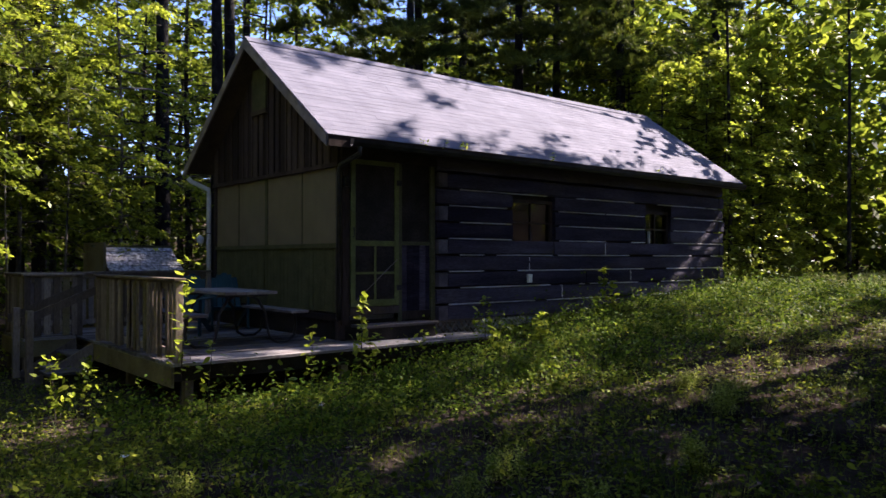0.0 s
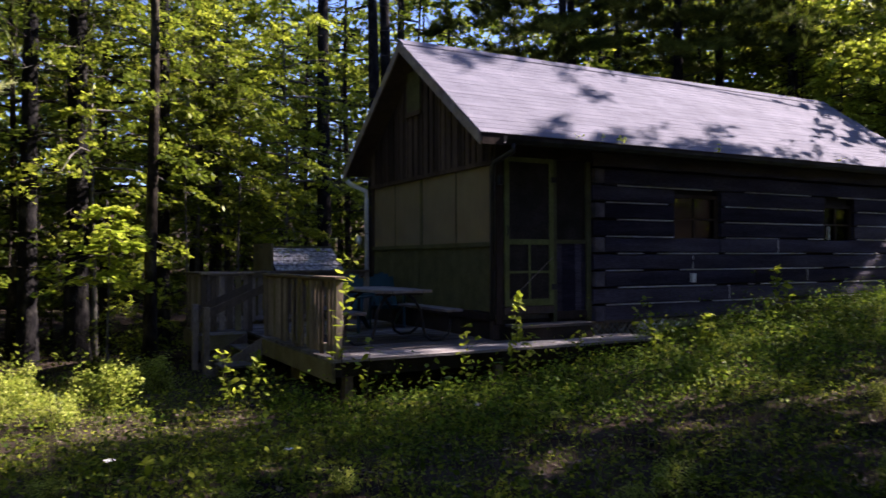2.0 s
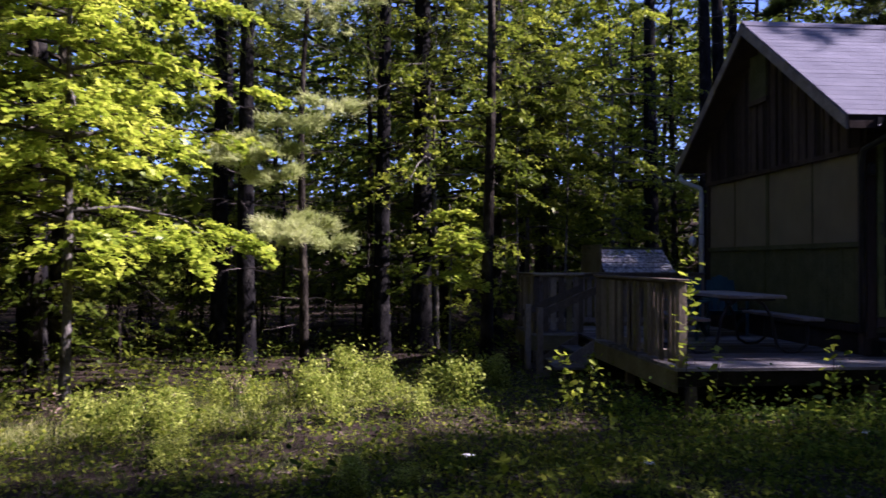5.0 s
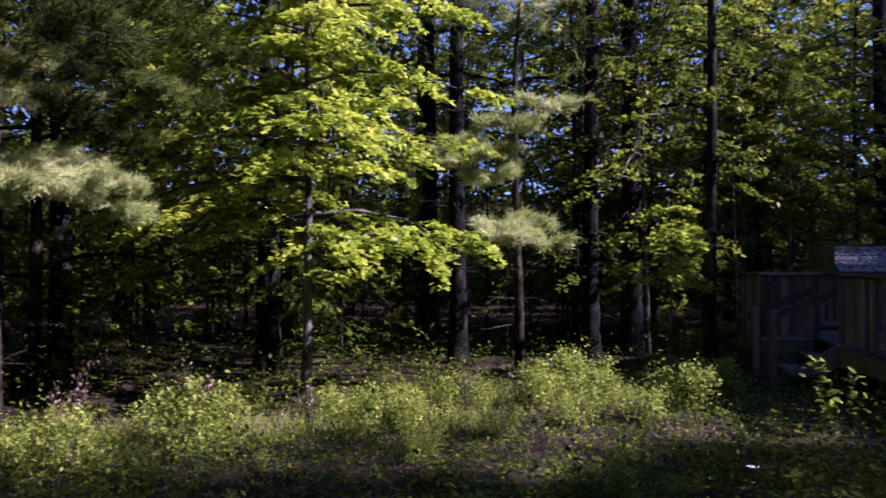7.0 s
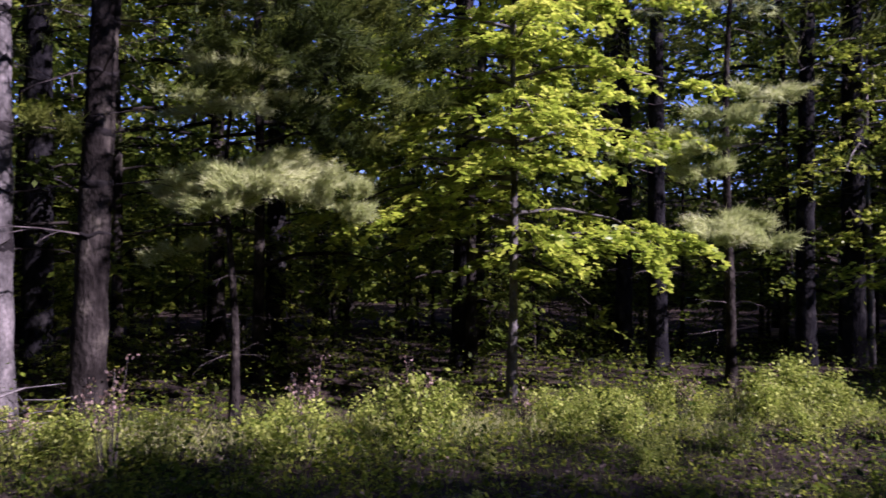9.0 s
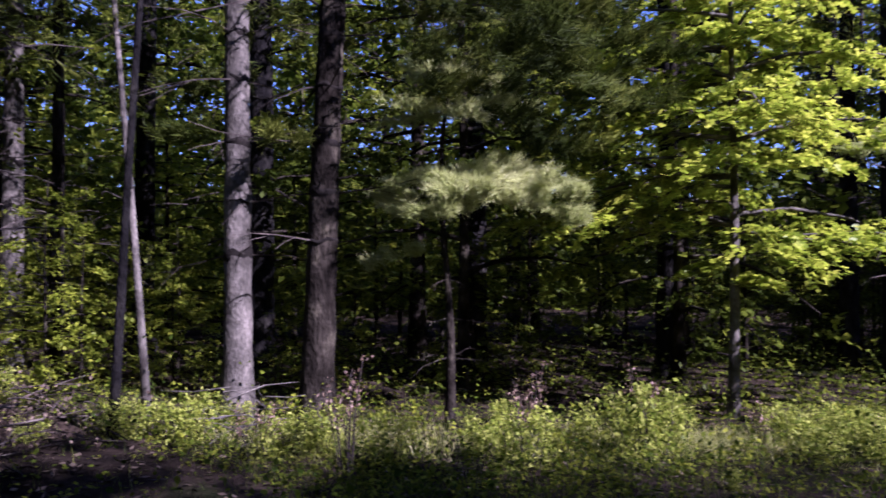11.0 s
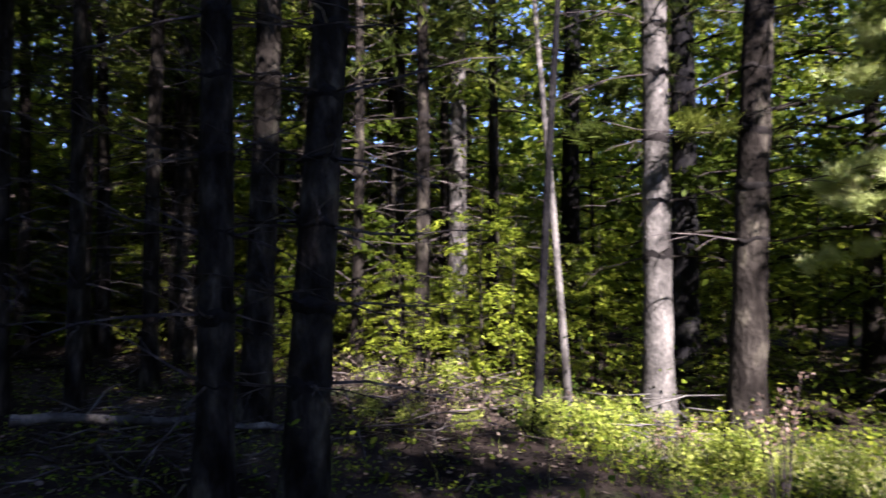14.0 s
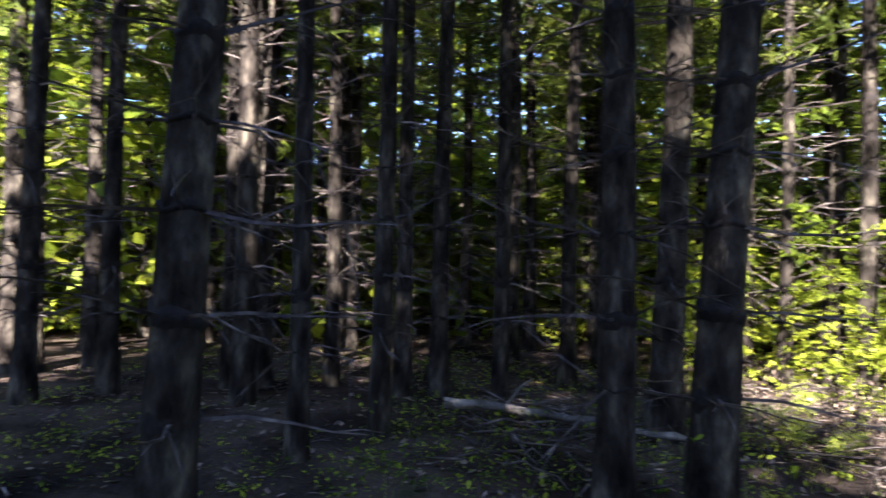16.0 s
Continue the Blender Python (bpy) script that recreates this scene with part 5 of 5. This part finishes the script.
c = leafy_points(1300, (-17, -3, -3.2, 8), lambda x, y: 0.9 if -7 < edge_line(x, y) < -0.9 and not blocked(x, y) else 0, 8, 0.28, 0.10)
tagged(part("wood_undergrowth", quads("wood_undergrowth", leaves(nrng, c, nrng.uniform(0.04, 0.10, len(c)), LEAF4, 0.6), 4, M_LEAF), M_LEAF), "dark low undergrowth on the floor of the wood", "undergrowth", kind="stuff")
# thicker growth on the bank below the log wall
c = leafy_points(5600, (-3.5, 13, -4.5, -0.1), lambda x, y: 0 if blocked(x, y) else min(1, 0.25 + 0.9 * patch(x, y, 0.8, 8.0)) * smooth01((y + 4.6 + 0.1 * x) / 1.8), 9, 0.17, 0.06)
tagged(part("bank_growth", quads("bank_growth", leaves(nrng, c, nrng.uniform(0.03, 0.07, len(c)), LEAF4, 0.55), 4, M_BANK), M_BANK), "dense green growth on the bank below the wall", "weeds", kind="stuff")


def blades(count, region, density, lo, hi):
    pts = scatter(count, region, density)
    c = np.array([(x, y, ground_z(x, y)) for x, y in pts])
    n = len(c)
    az = nrng.uniform(0, 6.28, n)
    L = nrng.uniform(lo, hi, n)
    s = np.stack([-np.sin(az), np.cos(az), np.zeros(n)], 1) * nrng.uniform(0.0015, 0.004, (n, 1))
    lean = nrng.uniform(0.1, 0.8, n)
    d = np.stack([np.cos(az), np.sin(az), np.zeros(n)], 1)
    tip = c + d * (L * lean)[:, None] + np.array([0, 0, 1]) * (L * (1 - 0.4 * lean))[:, None]
    return np.stack([c - s, c + s, tip], 1).reshape(-1, 3)


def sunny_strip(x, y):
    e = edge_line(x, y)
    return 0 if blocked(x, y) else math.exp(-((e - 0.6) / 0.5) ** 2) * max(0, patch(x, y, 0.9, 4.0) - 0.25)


# Edge strip and lane get the pale blades to read as sunlit.
tagged(part("pale_grass", quads("pale_grass", blades(11000, (-13, -4, -4.5, 2.2), sunny_strip, 0.06, 0.2), 3, M_SUNLIT_GRASS), M_SUNLIT_GRASS), "grass along the sunny forest edge in a pale sunlit tone", "grass", kind="stuff")
tagged(part("lane_grass", quads("lane_grass", blades(16000, (11.5, 20, -2.5, 1.6), lambda x, y: 0.3 + 0.7 * patch(x, y, 0.7, 3.0), 0.08, 0.2), 3, M_SUNLIT_GRASS), M_SUNLIT_GRASS), "pale sunlit grass of the lane beside the cabin", "grass", kind="stuff")
tagged(part("grass", quads("grass", blades(60000, REGION, lambda x, y: herb_density(x, y) * near_path(x, y), 0.06, 0.22), 3, M_GRASS), M_GRASS), "thin green grass between the weeds", "grass", kind="stuff")
pts = scatter(26000, (-22, 13, -13, 3), lambda x, y: 0 if blocked(x, y) else (0.08 if edge_line(x, y) < -0.5 and y > -4.5 else 1))
c = np.array([(x, y, ground_z(x, y) + 0.012) for x, y in pts])
tagged(part("leaf_litter", quads("leaf_litter", leaves(nrng, c, nrng.uniform(0.035, 0.09, len(c)), LEAF4, 0.8, 0.0), 4, M_LITTER), M_LITTER), "brown fallen leaves on the ground", "leaf litter", kind="stuff")


def shrub(label, h, w, count, size, mat, shape=LEAF6):
    t = thing("shrub", label, "shrub", "edge shrubs")
    b = Build()
    cen = []
    n = max(5, int(9 * w / 0.5))
    for k in range(n):
        a, rr = trng.uniform(0, 6.28), w * math.sqrt(trng.random())
        hh = h * trng.uniform(0.55, 1.05) * (1 - 0.35 * (rr / w) ** 2)
        p0 = Vector((rr * 0.5 * math.cos(a), rr * 0.5 * math.sin(a), -0.05))
        p2 = Vector((rr * math.cos(a), rr * math.sin(a), hh))
        p1 = p0.lerp(p2, 0.5) + Vector((trng.uniform(-.05, .05), trng.uniform(-.05, .05), 0.03))
        b.tube([p0, p1, p2], [0.007, 0.005, 0.002], 4, False)
        for _ in range(count // n):
            f = trng.uniform(0.12, 1.03)
            q = p0.lerp(p1, f * 2) if f < 0.5 else p1.lerp(p2, f * 2 - 1)
            g = 0.07 * (1.25 - 0.7 * f) * (1 + w)
            cen.append((q.x + trng.gauss(0, g), q.y + trng.gauss(0, g), max(0.02, q.z + trng.gauss(0, 0.04))))
    part("brushwood", b, M_TWIG, t)
    cen = np.array(cen)
    tagged(part("foliage", quads("foliage", leaves(nrng, cen, size * nrng.uniform(0.6, 1.3, len(cen)), shape, 0.5), len(shape), mat), mat, t), kind="stuff")
    return t


P_SHRUB = [shrub("bushy green shrub at the sunny forest edge", h, w, n, 0.047, M_SHRUB, LEAF4) for h, w, n in ((1.0, 0.40, 1400), (0.75, 0.43, 1200), (0.62, 0.3, 750))]
U_SHRUB = [0]
srng = random.Random(17)
plant(P_SHRUB, U_SHRUB, -9.67, -2.45, 1.0)
plant(P_SHRUB, U_SHRUB, -10.4, -3.4, 0.9)
plant(P_SHRUB, U_SHRUB, -8.5, -0.9, 0.8)
plant(P_SHRUB, U_SHRUB, -6.3, 1.25, 1.0)
plant(P_SHRUB, U_SHRUB, -6.0, 1.6, 0.9)
plant(P_SHRUB, U_SHRUB, -4.9, 2.1, 0.9)
for i in range(52):
    f = srng.random()
    x, y = -13.6 + 9.4 * f, -4.9 + 7.2 * f
    o = srng.gauss(-0.1, 0.5)
    plant(P_SHRUB, U_SHRUB, x - o * 0.6, y + o * 0.8, srng.uniform(0.45, 0.9) if o < 0.4 else srng.uniform(0.35, 0.5))
for x, y in ((11.8, 0.8), (12.6, 1.6), (11.2, 1.6), (13.6, 1.5), (14.6, 1.3), (15.8, 1.2), (12.0, 2.2), (17, 1.0), (10.9, 0.5)):
    plant(P_SHRUB, U_SHRUB, x, y, srng.uniform(1.0, 1.5))


# leafy weed plants that stand out of the low growth
for i in range(34):
    x, y = srng.uniform(-9, 4), srng.uniform(-7.4, -1.6)
    if blocked(x, y) or math.hypot(x + 6.6, y + 9.1) < 2.6 or edge_line(x, y) < 0.3:
        continue
    plant(P_SHRUB, U_SHRUB, x, y, srng.uniform(0.28, 0.5))


for i in range(8):
    plant(P_SHRUB, U_SHRUB, srng.uniform(-16.2, -13.3), srng.uniform(-6.3, -4.7), srng.uniform(0.35, 0.6))


def seedling(x, y, h, n, size, base=None):
    """One upright stem with leaves in pairs up its length."""
    z0 = ground_z(x, y) if base is None else base
    t = thing("seedling", "slim leafy tree seedling growing beside the deck", "seedling", "seedlings", at=(x, y, z0))
    b = Build()
    bend = (trng.uniform(-.12, .12), trng.uniform(-.12, .12))
    b.tube([(0, 0, -0.05), (bend[0] * .3, bend[1] * .3, h * .5), (bend[0], bend[1], h)], [0.007, 0.005, 0.002], 5)
    part("stem", b, M_TWIG, t)
    f = nrng.uniform(0.25, 1.02, n)
    c = np.stack([bend[0] * f * f + nrng.normal(0, 0.075, n) * (1.2 - 0.6 * f), bend[1] * f * f + nrng.normal(0, 0.075, n) * (1.2 - 0.6 * f), h * f], 1)
    tagged(part("foliage", quads("foliage", leaves(nrng, c, size * nrng.uniform(0.7, 1.2, n), LEAF6, 0.6), 6, M_LIME_SUN), M_LIME_SUN, t), kind="stuff")


for x, y, h, n, s in ((-2.79, -1.2, 1.75, 30, 0.12), (-2.6, -1.5, 0.8, 16, 0.11), (-1.12, -1.15, 0.85, 18, 0.11), (-0.45, -1.25, 1.15, 34, 0.12), (-0.2, -1.2, 0.7, 22, 0.12), (0.5, -1.3, 0.5, 20, 0.1), (1.85, -1.1, 0.75, 16, 0.12), (2.5, -1.6, 0.45, 34, 0.11), (2.1, -2.0, 0.42, 30, 0.12), (1.5, -1.7, 0.4, 24, 0.12),
                      (5.1, -0.7, 0.85, 30, 0.15), (5.25, -0.85, 0.6, 22, 0.15), (-3.98, -1.0, 0.75, 40, 0.1), (-3.6, -0.6, 0.6, 30, 0.1), (-2.2, -2.5, 0.6, 20, 0.1), (-4.2, -3.0, 0.4, 24, 0.09), (-3.2, 0.9, 0.5, 26, 0.09), (-1.6, -3.6, 0.35, 20, 0.1), (0.8, -3.4, 0.35, 20, 0.1), (-5.2, -4.2, 0.35, 20, 0.09)):
    seedling(x, y, h, int(n * 1.5), s * 0.85)


def dry_weed(h, n):
    """Upright brown stalks with shrivelled leaves and seed heads."""
    t = thing("dry_weed", "dead brown weed stalks with shrivelled seed heads", "weed", "dry weeds")
    b, cen = Build(), []
    for k in range(n):
        a, rr = trng.uniform(0, 6.28), trng.uniform(0.02, 0.16)
        top = Vector((rr * 1.6 * math.cos(a), rr * 1.6 * math.sin(a), h * trng.uniform(0.6, 1.0)))
        b.tube([(rr * 0.4 * math.cos(a), rr * 0.4 * math.sin(a), -0.05), top * 0.55 + Vector((0, 0, 0.02)), top], [0.005, 0.004, 0.002], 4, False)
        cen += [tuple(top * trng.uniform(0.55, 1.03) + Vector((trng.gauss(0, 0.03), trng.gauss(0, 0.03), 0))) for _ in range(26)]
    tagged(part("dead_growth", b, M_TWIG, t), kind="stuff")
    c = np.array(cen)
    tagged(part("foliage", quads("foliage", leaves(nrng, c, nrng.uniform(0.015, 0.04, len(c)), LEAF4, 0.1), 4, M_DRY), M_DRY, t), kind="stuff")
    return t


P_DRY = [dry_weed(0.8, 9), dry_weed(0.6, 7)]
U_DRY = [0]
for x, y, k in ((-10.6, -2.9, 1.0), (-9.0, -1.6, 0.8), (-9.9, -2.2, 1.0), (-8.1, -0.9, 0.75), (-7.6, -0.3, 0.8), (-5.5, 1.6, 0.7), (-11.5, -4.3, 1.1), (-10.3, -4.4, 0.9), (-7.0, 0.3, 0.7), (-12.2, -4.6, 1.1), (-6.7, 0.7, 0.7)):
    plant(P_DRY, U_DRY, x, y, k)


def wildflower(x, y, h):
    """A thin stem with a flat white flower head."""
    t = thing("wildflower", "white flat-topped wildflower on a thin stem", "flower", "wildflowers", at=(x, y, ground_z(x, y)))
    part("stem", Build().tube([(0, 0, -0.03), (0.01, 0, h * 0.5), (0.0, 0.01, h)], [0.003, 0.0025, 0.002], 5), M_TWIG, t)
    c = np.stack([nrng.normal(0, 0.014, 26), nrng.normal(0, 0.014, 26), h + nrng.normal(0, 0.004, 26)], 1)
    tagged(part("flower_head", quads("flower_head", leaves(nrng, c, nrng.uniform(0.01, 0.018, 26), LEAF4, 0.8), 4, M_PETAL), M_PETAL, t), kind="stuff")


for x, y, h in ((-4.4, -4.6, 0.42), (-6.75, -5.6, 0.3), (-6.6, -5.9, 0.22), (-5.4, -4.0, 0.35), (-7.6, -5.2, 0.25), (-2.6, -3.9, 0.4)):
    wildflower(x, y, h)

# ---- fallen wood ----
log = thing("fallen_log", "pale fallen trunk lying over a heap of branches", "log")
lb = Build()
lp = [Vector((-14.17, -9.10, 0.42)), Vector((-14.19, -8.62, 0.37)), Vector((-14.18, -8.15, 0.335)), Vector((-14.13, -7.70, 0.31)), Vector((-14.0, -7.12, 0.22))]
lb.tube(lp[:1] + [p.lerp(q, f) + Vector((0, 0, trng.uniform(-0.025, 0.025))) for p, q in zip(lp, lp[1:]) for f in (0.25, 0.5, 0.75)] + lp[-1:], [0.042 - 0.0012 * k for k in range(14)], 10, True, 0.14, trng)
for p, v3 in ((lp[1], (-0.3, 0.25, 0.3)), (lp[2], (0.1, -0.35, 0.22)), (lp[2], (-0.35, 0.1, 0.1))):
    lb.tube([p, p + Vector(v3) * 0.6, p + Vector(v3) + Vector((0.05, 0.0, -0.06))], [0.014, 0.009, 0.003], 5, False)
part("trunk", lb, M_BARK_GREY, log, smooth=True)


def brush(name, label, cx, cy, w, d, h, count, L, brown, mat=M_TWIG):
    b = Build()
    for _ in range(count):
        x, y = cx + trng.uniform(-w, w), cy + trng.uniform(-d, d)
        z = ground_z(x, y) + h * trng.random() ** 1.5
        a = trng.uniform(0, 6.28)
        l = L * trng.uniform(0.3, 1)
        v = Vector((math.cos(a), math.sin(a), trng.uniform(-0.15, 0.35)))
        p = Vector((x, y, z))
        r = trng.uniform(0.003, 0.012)
        b.tube([p, p + v * l * 0.5 + Vector((0, 0, trng.uniform(-.06, .06))), p + v * l + Vector((trng.uniform(-.1, .1), trng.uniform(-.1, .1), -0.05))], [r, r * 0.7, r * 0.2], 4, False)
    t = tagged(part(name, b, mat), label, "brush", kind="stuff")
    if brown:
        n = brown
        x, y = cx + nrng.normal(0, 0.55, n) * w, cy + nrng.normal(0, 0.55, n) * d
        c = np.array([(p, q, ground_z(p, q) + abs(g)) for p, q, g in zip(x, y, nrng.normal(0, h * 0.6, n))])
        part("dry_leaves", quads("dry_leaves", leaves(nrng, c, nrng.uniform(0.02, 0.055, n), LEAF4, 0.2), 4, M_LITTER), M_LITTER, t)


brush("branch_heap", "heap of dead grey branches under the fallen trunk", -13.9, -8.1, 1.2, 0.8, 0.24, 130, 0.8, 0)
brush("brush_pile", "brown pile of dead brush and dry leaves", -14.7, -5.6, 1.5, 0.8, 0.32, 120, 0.8, 2200)
brush("dead_twigs", "scattered dead twigs on the plantation floor", -14.5, -9.5, 4.0, 4.0, 0.05, 150, 0.5, 0)
brush("bleached_branches", "tangle of bleached dead branches at the trunk's foot", -13.0, -4.1, 0.45, 0.35, 0.35, 46, 0.8, 0, M_BARK_GREY)

# ---- small things on the cabin ----
for x, n in ((2.02, 9), (1.62, 5), (1.2, 4), (4.1, 4), (7.3, 3)):
    g = thing("gutter_seedling", "tiny yellow-green seedling sprouting from the gutter", "seedling", "gutter seedlings", at=(x, EAVE_Y - 0.06, EAVE_Z - 0.03))
    part("stem", Build().tube([(0, 0, -0.08), (0.01, 0, 0.06), (0.02, -0.01, 0.15)], [0.004, 0.003, 0.002], 4), M_TWIG, g)
    c = nrng.normal(0, 0.035, (n * 2, 3)) + np.array([0.01, 0, 0.09])
    tagged(part("foliage", quads("foliage", leaves(nrng, c, nrng.uniform(0.04, 0.07, n * 2), LEAF6, 0.5), 6, M_MAPLE), M_MAPLE, g), kind="stuff")
lamp = thing("porch_lantern", "small white globe lantern on a bracket at the porch corner", "lantern")
part("bracket", Build().tube([(0.0, WID - 0.02, 2.10), (-0.16, WID + 0.06, 2.12), (-0.24, WID + 0.1, 2.08)], [0.008, 0.008, 0.008], 6), M_METAL_D, lamp)
part("globe", Build().tube([(-0.24, WID + 0.1, 2.08), (-0.24, WID + 0.1, 2.05), (-0.24, WID + 0.1, 2.0), (-0.24, WID + 0.1, 1.93), (-0.24, WID + 0.1, 1.89)], [0.012, 0.05, 0.07, 0.055, 0.015], 12), M_METAL_W, lamp, smooth=True)
